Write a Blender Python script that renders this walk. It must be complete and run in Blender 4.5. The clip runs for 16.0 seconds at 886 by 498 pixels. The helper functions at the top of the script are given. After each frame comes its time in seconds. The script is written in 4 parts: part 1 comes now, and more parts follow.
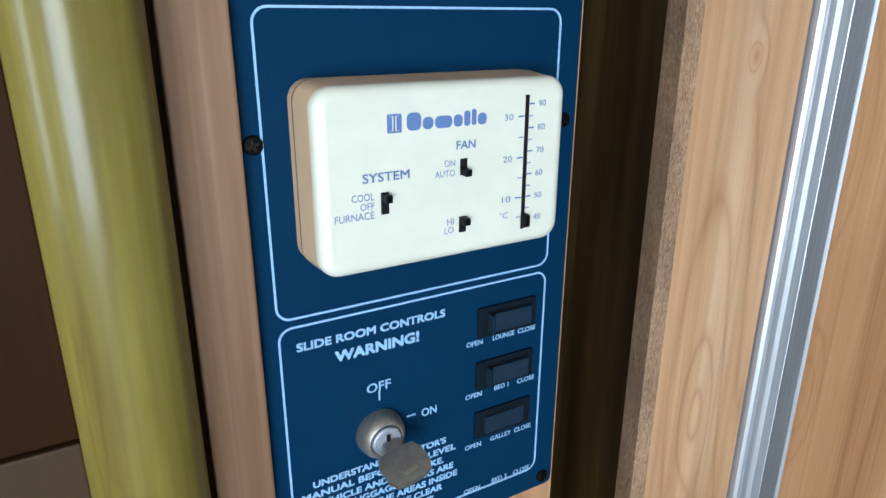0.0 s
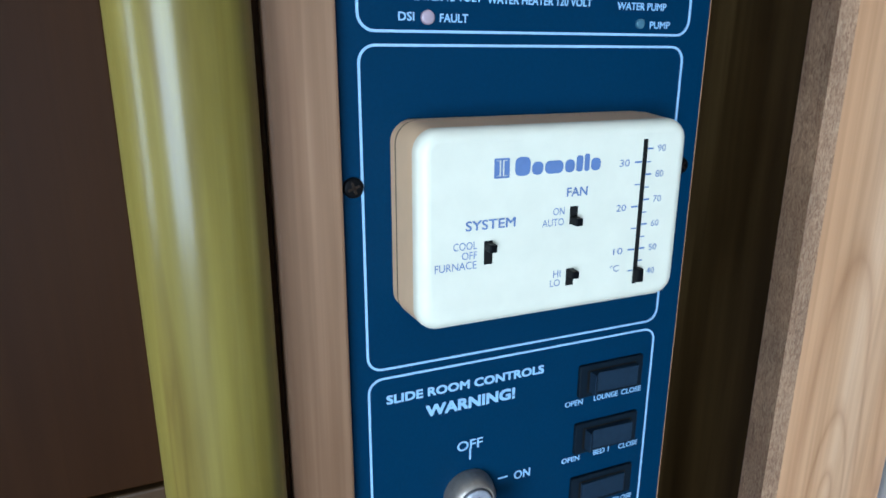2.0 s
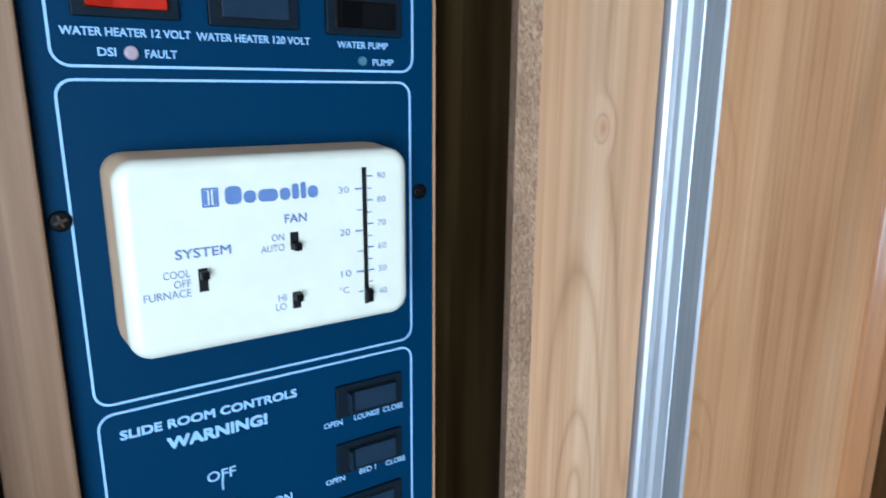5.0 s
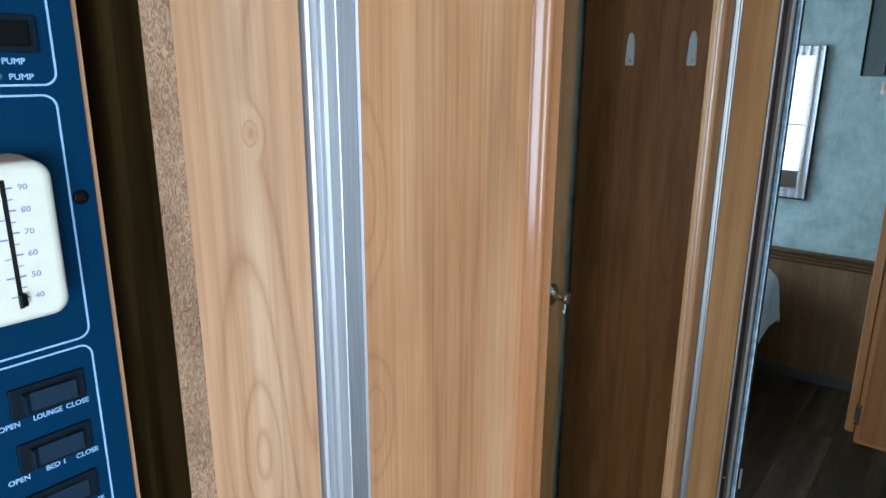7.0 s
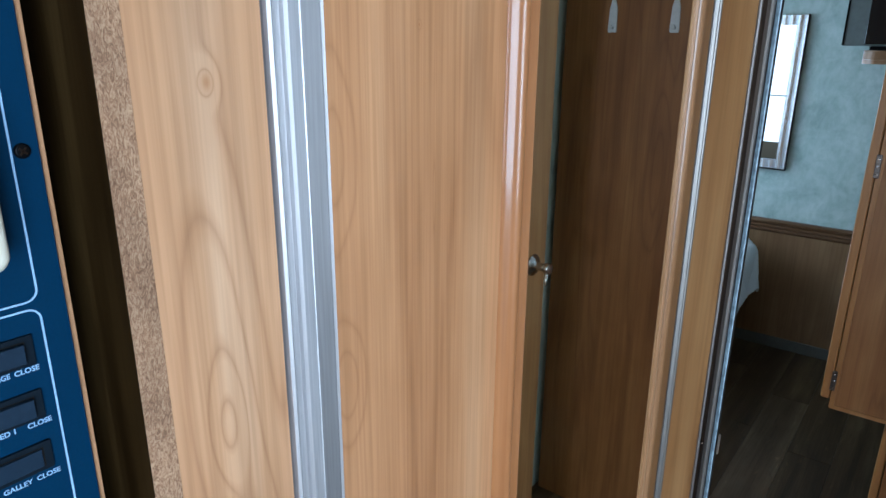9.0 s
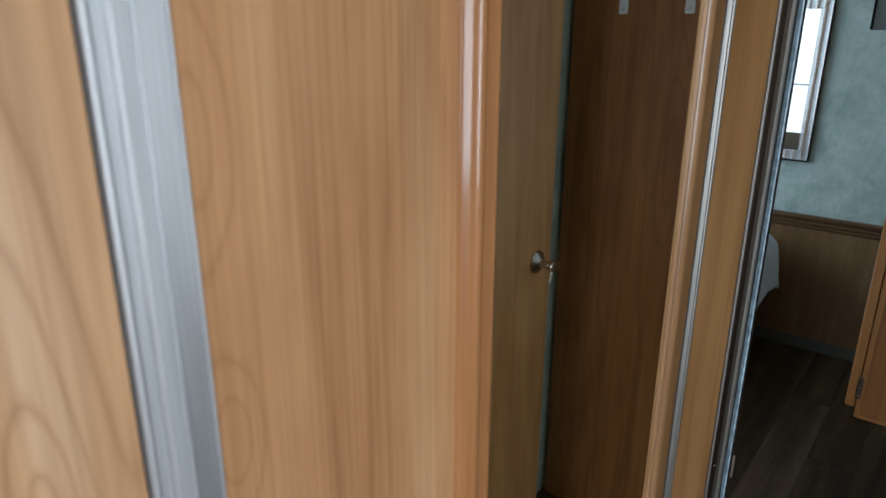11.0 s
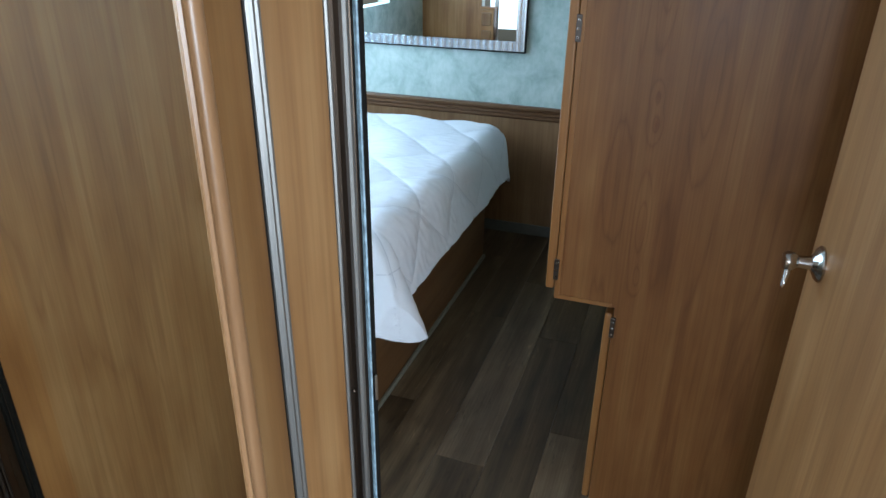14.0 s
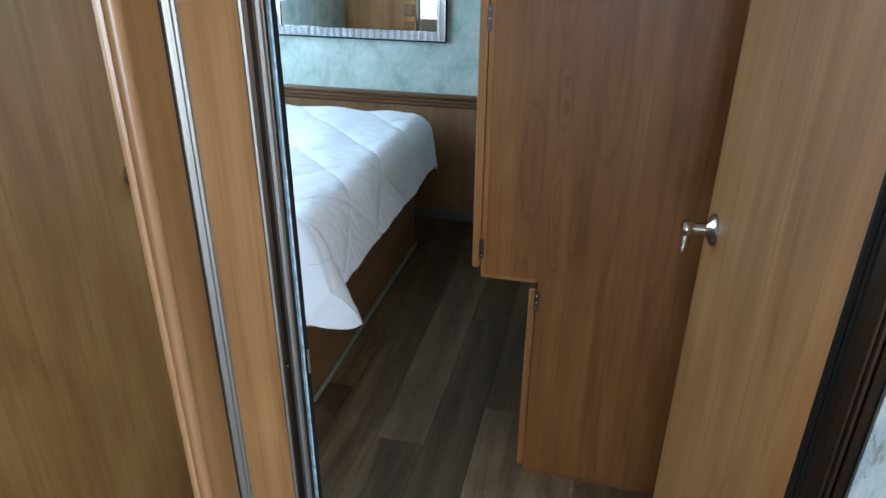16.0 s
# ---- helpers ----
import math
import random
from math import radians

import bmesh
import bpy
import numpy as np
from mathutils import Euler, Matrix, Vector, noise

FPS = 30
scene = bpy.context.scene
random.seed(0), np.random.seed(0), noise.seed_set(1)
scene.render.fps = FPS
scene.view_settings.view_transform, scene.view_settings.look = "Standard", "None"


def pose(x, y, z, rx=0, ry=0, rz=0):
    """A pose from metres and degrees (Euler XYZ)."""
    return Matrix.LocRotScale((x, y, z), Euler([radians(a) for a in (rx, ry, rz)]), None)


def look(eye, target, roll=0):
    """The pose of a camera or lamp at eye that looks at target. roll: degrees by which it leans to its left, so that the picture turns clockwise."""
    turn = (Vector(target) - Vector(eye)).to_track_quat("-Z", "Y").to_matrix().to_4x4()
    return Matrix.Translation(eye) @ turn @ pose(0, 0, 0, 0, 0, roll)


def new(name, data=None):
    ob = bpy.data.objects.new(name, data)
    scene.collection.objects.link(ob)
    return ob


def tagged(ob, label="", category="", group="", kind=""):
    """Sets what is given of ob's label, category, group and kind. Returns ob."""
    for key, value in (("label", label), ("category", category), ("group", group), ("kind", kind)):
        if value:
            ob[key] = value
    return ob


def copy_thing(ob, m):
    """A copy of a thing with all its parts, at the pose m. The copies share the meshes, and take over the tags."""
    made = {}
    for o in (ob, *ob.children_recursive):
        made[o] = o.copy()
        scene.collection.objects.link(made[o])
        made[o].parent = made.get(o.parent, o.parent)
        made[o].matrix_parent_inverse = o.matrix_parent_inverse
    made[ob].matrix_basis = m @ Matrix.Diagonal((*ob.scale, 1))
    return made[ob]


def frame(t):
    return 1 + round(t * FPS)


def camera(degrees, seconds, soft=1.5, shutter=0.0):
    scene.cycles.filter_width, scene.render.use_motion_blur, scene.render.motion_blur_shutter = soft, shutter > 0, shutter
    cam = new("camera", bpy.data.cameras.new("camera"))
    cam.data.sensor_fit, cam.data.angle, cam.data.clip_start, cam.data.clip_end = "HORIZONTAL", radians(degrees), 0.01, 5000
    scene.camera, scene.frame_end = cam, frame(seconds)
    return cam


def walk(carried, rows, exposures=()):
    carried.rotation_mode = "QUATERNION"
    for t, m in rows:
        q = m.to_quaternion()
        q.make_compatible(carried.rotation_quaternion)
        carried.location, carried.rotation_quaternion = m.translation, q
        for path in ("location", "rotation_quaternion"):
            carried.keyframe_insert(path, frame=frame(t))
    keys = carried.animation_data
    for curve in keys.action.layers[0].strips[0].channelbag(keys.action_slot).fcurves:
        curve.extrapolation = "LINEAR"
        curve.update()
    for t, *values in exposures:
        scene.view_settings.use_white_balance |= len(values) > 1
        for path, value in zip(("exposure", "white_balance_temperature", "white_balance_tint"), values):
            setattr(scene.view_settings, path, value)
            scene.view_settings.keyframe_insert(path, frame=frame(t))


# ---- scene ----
cam = camera(67.07, 16.0, 1.5, 0.2)
PATH = [
    (0.0, pose(-0.1354, -0.2361, 1.5640, 70.70, -0.22, -30.17)),
    (0.5, pose(-0.1366, -0.2605, 1.5529, 71.17, -0.21, -27.95)),
    (1.0, pose(-0.1266, -0.2636, 1.5489, 72.37, -0.15, -26.15)),
    (1.5, pose(-0.1349, -0.2520, 1.5523, 73.70, -0.00, -23.99)),
    (2.0, pose(-0.1342, -0.2168, 1.5647, 73.52, -0.19, -22.90)),
    (2.5, pose(-0.1343, -0.2077, 1.5533, 75.22, -0.11, -22.30)),
    (3.0, pose(-0.1293, -0.2286, 1.5956, 77.20, -0.18, -22.76)),
    (3.5, pose(-0.1218, -0.2304, 1.6103, 78.45, 0.02, -22.86)),
    (4.0, pose(-0.1219, -0.2304, 1.6036, 79.01, -0.03, -23.93)),
    (4.5, pose(-0.1280, -0.2318, 1.5938, 77.70, -0.12, -27.31)),
    (5.0, pose(-0.0876, -0.2546, 1.5642, 76.50, -0.23, -32.92)),
    (5.2, pose(-0.0892, -0.2720, 1.5616, 76.12, -0.30, -35.56)),
    (7.3, look((-0.068, -0.328, 1.583), (1.449, 0.859, 1.044), 0.5)),
    (7.5, look((-0.071, -0.319, 1.584), (1.451, 0.857, 1.034), 0.7)),
    (8.0, look((-0.076, -0.293, 1.574), (1.463, 0.847, 0.999), 0.7)),
    (8.5, look((-0.052, -0.317, 1.564), (1.491, 0.814, 0.984), 0.6)),
    (8.7, pose(-0.0551, -0.3260, 1.5686, 72.90, -0.61, -53.08)),
    (10.8, pose(0.0122, -0.2959, 1.5534, 71.27, -0.19, -51.35)),
    (11.0, pose(0.0519, -0.3001, 1.5484, 71.67, -0.22, -51.07)),
    (11.5, pose(0.2230, -0.3328, 1.5775, 71.33, -0.16, -51.66)),
    (12.0, pose(0.2786, -0.3390, 1.5680, 70.24, -0.12, -57.06)),
    (12.5, pose(0.2103, -0.3141, 1.5431, 68.01, -0.39, -61.77)),
    (13.0, pose(0.2644, -0.3574, 1.4793, 66.96, -0.35, -65.21)),
    (13.5, pose(0.3255, -0.3977, 1.4672, 65.62, -0.72, -68.01)),
    (14.0, pose(0.3344, -0.4097, 1.4576, 64.87, -0.67, -70.36)),
    (14.5, pose(0.3301, -0.4204, 1.4566, 64.19, -0.60, -72.62)),
    (15.0, pose(0.3195, -0.4503, 1.4548, 63.37, -0.55, -74.38)),
    (15.5, pose(0.3178, -0.4632, 1.4443, 63.47, -0.52, -75.51)),
    (16.0, pose(0.2816, -0.4454, 1.4668, 64.18, -0.51, -76.52)),
]
EXPO = [(0, -0.65, 6100, 10), (1, -0.65, 5550, 9), (3, -0.7, 5600, 8), (4.5, -0.65, 5550, 8), (5.2, -0.55, 5500, 8), (7.5, -0.55, 5800, 10), (8.5, -0.55, 5750, 11), (11, -1.0, 6600, 12), (11.5, -1.6, 7700, 13), (12, -0.9, 6050, 12), (13, -0.45, 5350, 10), (14, -0.25, 6050, 10), (15, -0.32, 6150, 11), (16, -0.28, 6150, 11)]
walk(cam, PATH, EXPO)

# ---- world, sun, large lights ----
world = bpy.data.worlds.new("sky")
scene.world = world
world.use_nodes = True
wn = world.node_tree
sky = wn.nodes.new("ShaderNodeTexSky")
sky.sky_type, sky.sun_disc = "NISHITA", False
sky.sun_elevation, sky.sun_rotation = radians(48), radians(90)
wn.links.new(sky.outputs[0], wn.nodes["Background"].inputs[0])
wn.nodes["Background"].inputs[1].default_value = 0.12


def lamp(name, kind, energy, colour, m, sx=1.0, sy=1.0):
    data = bpy.data.lights.new(name, kind)
    data.energy, data.color = energy, colour
    if kind == "AREA":
        data.shape, data.size, data.size_y = "RECTANGLE", sx, sy
    else:
        data.angle = radians(0.5)
    ob = new(name, data)
    ob.matrix_world = m
    return ob


DAY = (0.7, 0.86, 1.0)
lamp("sunlight", "SUN", 2.5, (1.0, 0.95, 0.88), look((8, 0.4, 9), (0.5, 0, 0)))
lamp("windscreen_daylight", "AREA", 58, DAY, look((-3.42, -0.5, 1.35), (0, -0.45, 1.2)), 0.75, 1.2)
lamp("galley_window_daylight", "AREA", 165, DAY, look((-1.35, -2.27, 1.37), (-0.5, 0, 1.3)), 1.3, 1.05)
lamp("bedroom_window_daylight", "AREA", 50, (0.6, 0.81, 1.0), look((2.45, 1.83, 1.35), (2.5, 0.3, 0.6)), 1.5, 0.75)
lamp("rear_window_daylight", "AREA", 4.5, DAY, look((0.93, 1.08, 1.3), (2.5, 0.9, 1.0)), 0.38, 1.2)

# ---- materials ----


def material(name, rough=0.5, metal=0.0, coat=0.0):
    m = bpy.data.materials.new(name)
    m.use_nodes = True
    b = m.node_tree.nodes["Principled BSDF"]
    b.inputs["Roughness"].default_value, b.inputs["Metallic"].default_value = rough, metal
    b.inputs["Coat Weight"].default_value = coat
    return m, m.node_tree, b


def node(t, kind, **ins):
    n = t.nodes.new(kind)
    for k, v in ins.items():
        n.inputs[k.replace("_", " ")].default_value = v
    return n


def coords(t, scale, turn=(0, 0, 0), shift=False):
    c = t.nodes.new("ShaderNodeNewGeometry").outputs["Position"]
    mp = t.nodes.new("ShaderNodeMapping")
    mp.inputs["Scale"].default_value, mp.inputs["Rotation"].default_value = scale, turn
    t.links.new(c, mp.inputs["Vector"])
    if shift:
        info = t.nodes.new("ShaderNodeObjectInfo")
        mul = t.nodes.new("ShaderNodeVectorMath")
        mul.operation = "MULTIPLY"
        t.links.new(info.outputs["Random"], mul.inputs[0])
        mul.inputs[1].default_value = (37.0, 19.0, 53.0)
        t.links.new(mul.outputs[0], mp.inputs["Location"])
    return mp.outputs[0]


def ramp(t, fac, stops):
    r = t.nodes.new("ShaderNodeValToRGB")
    e = r.color_ramp.elements
    while len(e) < len(stops):
        e.new(0.5)
    for el, (p, c) in zip(e, stops):
        el.position, el.color = p, (*c, 1)
    t.links.new(fac, r.inputs[0])
    return r.outputs[0]


def mix(t, a, b, fac, how="MULTIPLY"):
    n = t.nodes.new("ShaderNodeMix")
    n.data_type, n.blend_type = "RGBA", how
    for v, s in ((fac, n.inputs[0]), (a, n.inputs[6]), (b, n.inputs[7])):
        if isinstance(v, (int, float)):
            s.default_value = v
        elif isinstance(v, tuple):
            s.default_value = (*v, 1)
        else:
            t.links.new(v, s)
    return n.outputs[2]


def noise_of(t, vec, scale, detail=4.0, rough=0.55, dist=0.0):
    n = node(t, "ShaderNodeTexNoise", Scale=scale, Detail=detail, Roughness=rough, Distortion=dist)
    t.links.new(vec, n.inputs["Vector"])
    return n.outputs["Fac"]


def bump(t, b, height, strength, distance=0.001):
    n = node(t, "ShaderNodeBump", Strength=strength, Distance=distance)
    t.links.new(height, n.inputs["Height"])
    t.links.new(n.outputs[0], b.inputs["Normal"])


def wood(name, dark, mid, light, rough=0.42, axis="z", rings=9.0, streak=0.35, shift=False, coat=0.0, figure=0.55, lines=6.0, knots=(), spec=0.5, flat="y"):
    """Veneer: slow figure with fine growth lines that bend round the knots (x, z, radius, stretch, strength), pores along the grain."""
    m, t, b = material(name, rough, 0, coat)
    b.inputs["Specular IOR Level"].default_value = spec
    along = {"z": (1, 1, 0.075), "x": (0.075, 1, 1), "y": (1, 0.075, 1)}[axis]
    v = coords(t, along, shift=shift)

    def math_of(op, a, c):
        n = t.nodes.new("ShaderNodeMath")
        n.operation = op
        for s, k in ((a, 0), (c, 1)):
            if isinstance(s, (int, float)):
                n.inputs[k].default_value = s
            elif s is not None:
                t.links.new(s, n.inputs[k])
        return n.outputs[0]
    phase = math_of("MULTIPLY", noise_of(t, v, rings, 2.5, 0.5, 0.5), lines)
    core = None
    for kx, kz, kr, ks, ka in knots:
        sub = t.nodes.new("ShaderNodeVectorMath")
        sub.operation = "SUBTRACT"
        t.links.new(t.nodes.new("ShaderNodeNewGeometry").outputs["Position"], sub.inputs[0])
        sub.inputs[1].default_value = (kx, 0, kz) if flat == "y" else (0, kx, kz)
        mul = t.nodes.new("ShaderNodeVectorMath")
        mul.operation = "MULTIPLY"
        t.links.new(sub.outputs[0], mul.inputs[0])
        mul.inputs[1].default_value = (1 / kr, 0, 1 / (kr * ks)) if flat == "y" else (0, 1 / kr, 1 / (kr * ks))
        ln = t.nodes.new("ShaderNodeVectorMath")
        ln.operation = "LENGTH"
        t.links.new(mul.outputs[0], ln.inputs[0])
        g = math_of("EXPONENT", math_of("MULTIPLY", math_of("MULTIPLY", ln.outputs["Value"], ln.outputs["Value"]), -1.0), None)
        phase = math_of("ADD", phase, math_of("MULTIPLY", g, ka))
        if ks < 2.5:
            core = math_of("POWER", g, 5.0) if core is None else math_of("MAXIMUM", core, math_of("POWER", g, 5.0))
    ping = math_of("PINGPONG", phase, 0.5)
    base = ramp(t, noise_of(t, v, rings * 1.6, 4.0, 0.55, 0.3), [(0.3, dark), (0.5, mid), (0.7, light)])
    fig = ramp(t, ping, [(0.0, (0.6, 0.5, 0.42)), (0.07, (0.8, 0.74, 0.68)), (0.2, (0.97, 0.96, 0.95)), (1.0, (1, 1, 1))])
    col = mix(t, base, fig, figure)
    if core is not None:
        col = mix(t, col, (0.78, 0.64, 0.5), core)
    fine = noise_of(t, coords(t, tuple(a * 0.2 if a < 1 else a for a in along), shift=shift), 260.0, 3.0, 0.6)
    col = mix(t, col, ramp(t, fine, [(0.35, (0.74, 0.7, 0.64)), (0.6, (1, 1, 1))]), streak)
    band = noise_of(t, coords(t, tuple(a * 0.3 if a < 1 else a for a in along), shift=shift), 75.0, 4.0, 0.65)
    col = mix(t, col, ramp(t, band, [(0.32, (0.78, 0.73, 0.68)), (0.5, (0.98, 0.97, 0.96)), (0.7, (1.1, 1.1, 1.1))]), 0.55)
    blot = noise_of(t, coords(t, (1, 1, 0.5), shift=shift), 8.0, 3.0)
    col = mix(t, col, ramp(t, blot, [(0.3, (0.82, 0.76, 0.7)), (0.7, (1.08, 1.1, 1.13))]), 0.75)
    if shift:
        fleck = noise_of(t, coords(t, tuple(a * 2.6 if a < 1 else a for a in along), shift=True), 62.0, 3.0, 0.6, 0.6)
        col = mix(t, col, ramp(t, fleck, [(0.3, (0.55, 0.53, 0.5)), (0.38, (1, 1, 1)), (0.64, (1, 1, 1)), (0.72, (1.9, 1.85, 1.8))]), 0.7)
        patch = noise_of(t, coords(t, tuple(a * 3.0 if a < 1 else a for a in along), shift=True), 9.0, 3.0, 0.55, 0.4)
        col = mix(t, col, ramp(t, patch, [(0.34, (0.62, 0.6, 0.58)), (0.5, (1, 1, 1)), (0.68, (1.25, 1.24, 1.22))]), 0.8)
        info = t.nodes.new("ShaderNodeObjectInfo")
        col = mix(t, col, ramp(t, info.outputs["Random"], [(0.0, (0.75, 0.74, 0.73)), (0.55, (0.95, 0.95, 0.95)), (1.0, (1.3, 1.29, 1.28))]), 1.0)
    t.links.new(col, b.inputs["Base Color"])
    r = t.nodes.new("ShaderNodeMapRange")
    r.inputs["To Min"].default_value, r.inputs["To Max"].default_value = rough - 0.08, rough + 0.1
    t.links.new(blot, r.inputs["Value"])
    t.links.new(r.outputs[0], b.inputs["Roughness"])
    bump(t, b, fine, 0.12, 0.0006)
    return m


def plain(name, colour, rough=0.5, metal=0.0, vary=0.12, scale=60.0, bumps=0.05, coat=0.0):
    m, t, b = material(name, rough, metal, coat)
    v = coords(t, (1, 1, 1))
    n = noise_of(t, v, scale, 5.0)
    big = noise_of(t, v, scale * 0.12, 3.0)
    a = tuple(c * (1 - vary) for c in colour)
    z = tuple(min(1, c * (1 + vary)) for c in colour)
    col = mix(t, ramp(t, n, [(0.3, a), (0.7, z)]), ramp(t, big, [(0.3, (1 - vary,) * 3), (0.7, (1, 1, 1))]), 0.8)
    t.links.new(col, b.inputs["Base Color"])
    if bumps:
        bump(t, b, n, bumps, 0.0005)
    return m


def brushed(name, colour, rough=0.3, vary=0.25, metal=1.0):
    m, t, b = material(name, rough, metal)
    v = coords(t, (1, 1, 0.02))
    n = noise_of(t, v, 900.0, 3.0)
    t.links.new(ramp(t, n, [(0.3, tuple(c * (1 - vary) for c in colour)), (0.7, colour)]), b.inputs["Base Color"])
    bump(t, b, n, 0.1, 0.0003)
    return m


KNOTS = ((0.1275, 1.548, 0.0055, 1.5, 1.6), (0.124, 1.41, 0.02, 5.0, 1.7), (0.121, 1.372, 0.012, 2.8, 1.5), (0.135, 1.25, 0.02, 5.0, 2.6), (0.269, 1.5755, 0.0016, 1.4, 0.6), (0.284, 1.468, 0.0011, 16.0, 0.7), (0.2, 1.365, 0.014, 2.6, 2.4), (0.196, 1.505, 0.016, 3.0, 2.0), (0.2, 1.2, 0.016, 4.0, 2.4), (0.12, 1.75, 0.02, 5.0, 2.4), (0.02, 1.2, 0.03, 4.0, 2.5))
CHERRY = wood("light_cherry_veneer", (0.48, 0.245, 0.118), (0.545, 0.3, 0.154), (0.585, 0.365, 0.218), 0.42, rings=9.0, lines=6.0, figure=0.6, streak=0.65, knots=KNOTS)
CHERRY_RED = wood("reddish_cherry_moulding", (0.3, 0.122, 0.044), (0.35, 0.152, 0.058), (0.39, 0.185, 0.078), 0.38, figure=0.2, spec=0.15, coat=0.4)
CHERRY_RED.node_tree.nodes["Principled BSDF"].inputs["Coat Roughness"].default_value = 0.13
END_GRAIN, _t, _b = material("rough_edge_grain", 0.65)
_v = coords(_t, (1, 1, 0.55))
_c = ramp(_t, noise_of(_t, _v, 370.0, 4.0, 0.6, 2.4), [(0.36, (0.23, 0.118, 0.06)), (0.5, (0.42, 0.24, 0.135)), (0.63, (0.57, 0.38, 0.23))])
_c = mix(_t, _c, ramp(_t, noise_of(_t, coords(_t, (1, 1, 1)), 30.0, 4.0), [(0.35, (0.7, 0.66, 0.64)), (0.65, (1.05, 1.02, 1.0))]), 0.9)
_t.links.new(_c, _b.inputs["Base Color"])
bump(_t, _b, noise_of(_t, _v, 420.0, 4.0, 0.6, 2.2), 0.4, 0.0006)
WALNUT = wood("greyish_walnut_veneer", (0.2, 0.105, 0.054), (0.27, 0.148, 0.08), (0.34, 0.195, 0.112), 0.5, rings=24.0, figure=0.5, streak=0.7, spec=0.3)
# brown veneer taken darker: groove and recess shade is in its colour
DARK_WOOD = wood("shade_darkened_brown_veneer", (0.023, 0.0095, 0.003), (0.034, 0.0155, 0.0055), (0.047, 0.0235, 0.009), 0.45, rings=8.0, spec=0.05)
# both locker veneers are darkened to carry the shade of their bay
LOCKER_RED = wood("bay_shaded_red_brown_veneer", (0.022, 0.008, 0.0026), (0.033, 0.0126, 0.0042), (0.046, 0.018, 0.0064), 0.5, rings=8.0, spec=0.05)
LOCKER_WOOD = wood("bay_shaded_oak_veneer", (0.05, 0.026, 0.011), (0.07, 0.038, 0.017), (0.092, 0.052, 0.025), 0.5, rings=9.0, figure=0.4, spec=0.2)
OLIVE = wood("olive_ash_moulding", (0.15, 0.108, 0.017), (0.2, 0.15, 0.026), (0.25, 0.192, 0.04), 0.5, rings=55.0, streak=0.4, figure=0.7, lines=3.0, coat=0.36, spec=0.2)
OLIVE.node_tree.nodes["Principled BSDF"].inputs["Coat Roughness"].default_value = 0.2
# brown veneer darkened so that the recess shade lies in its colour
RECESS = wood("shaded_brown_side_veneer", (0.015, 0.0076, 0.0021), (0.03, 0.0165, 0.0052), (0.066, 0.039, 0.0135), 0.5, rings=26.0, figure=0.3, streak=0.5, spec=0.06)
OAK = wood("honey_oak_veneer", (0.305, 0.143, 0.048), (0.37, 0.185, 0.067), (0.42, 0.227, 0.09), 0.45, rings=11.0, figure=0.4, lines=4.0, streak=0.4, spec=0.4)
OAK_EDGE = wood("orange_oak_edging", (0.31, 0.13, 0.034), (0.37, 0.165, 0.048), (0.42, 0.205, 0.068), 0.4, figure=0.2)
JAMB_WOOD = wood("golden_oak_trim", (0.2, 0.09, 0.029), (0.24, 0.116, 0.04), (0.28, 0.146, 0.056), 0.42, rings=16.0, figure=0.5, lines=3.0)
PEACH = wood("pale_peach_moulding", (0.24, 0.115, 0.048), (0.29, 0.148, 0.066), (0.33, 0.175, 0.085), 0.3, figure=0.15)
WAINSCOT = wood("brown_wainscot_veneer", (0.18, 0.092, 0.038), (0.22, 0.12, 0.052), (0.25, 0.145, 0.067), 0.45, rings=10.0, figure=0.35)
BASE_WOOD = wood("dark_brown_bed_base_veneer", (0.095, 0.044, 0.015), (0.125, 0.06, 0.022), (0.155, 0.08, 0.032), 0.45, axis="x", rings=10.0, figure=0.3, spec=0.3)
RAIL_WOOD = wood("dark_ribbed_rail_wood", (0.1, 0.045, 0.018), (0.13, 0.062, 0.026), (0.16, 0.08, 0.036), 0.4, axis="y", figure=0.3)
PLANK = wood("grey_brown_vinyl_plank", (0.055, 0.033, 0.016), (0.098, 0.063, 0.032), (0.178, 0.125, 0.07), 0.42, axis="x", rings=9.0, streak=0.8, shift=True, figure=0.25, lines=3.0, spec=0.3)
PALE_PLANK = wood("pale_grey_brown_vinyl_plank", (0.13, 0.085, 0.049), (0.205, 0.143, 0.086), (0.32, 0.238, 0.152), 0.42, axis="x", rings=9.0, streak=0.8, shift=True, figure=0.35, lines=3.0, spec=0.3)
PLANK_BASE = wood("grey_brown_vinyl_floor", (0.05, 0.032, 0.016), (0.085, 0.058, 0.032), (0.14, 0.1, 0.06), 0.5, axis="x", rings=9.0, streak=0.55, figure=0.25, lines=3.0, spec=0.2)
ALU = brushed("brushed_aluminium", (0.54, 0.525, 0.525), 0.48, 0.2, 0.75)
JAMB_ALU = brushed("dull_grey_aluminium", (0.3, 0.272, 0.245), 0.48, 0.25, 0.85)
# the profile's aluminium again, darker: the web's shade is put into the colour
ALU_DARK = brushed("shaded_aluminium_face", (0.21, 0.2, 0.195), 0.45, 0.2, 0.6)
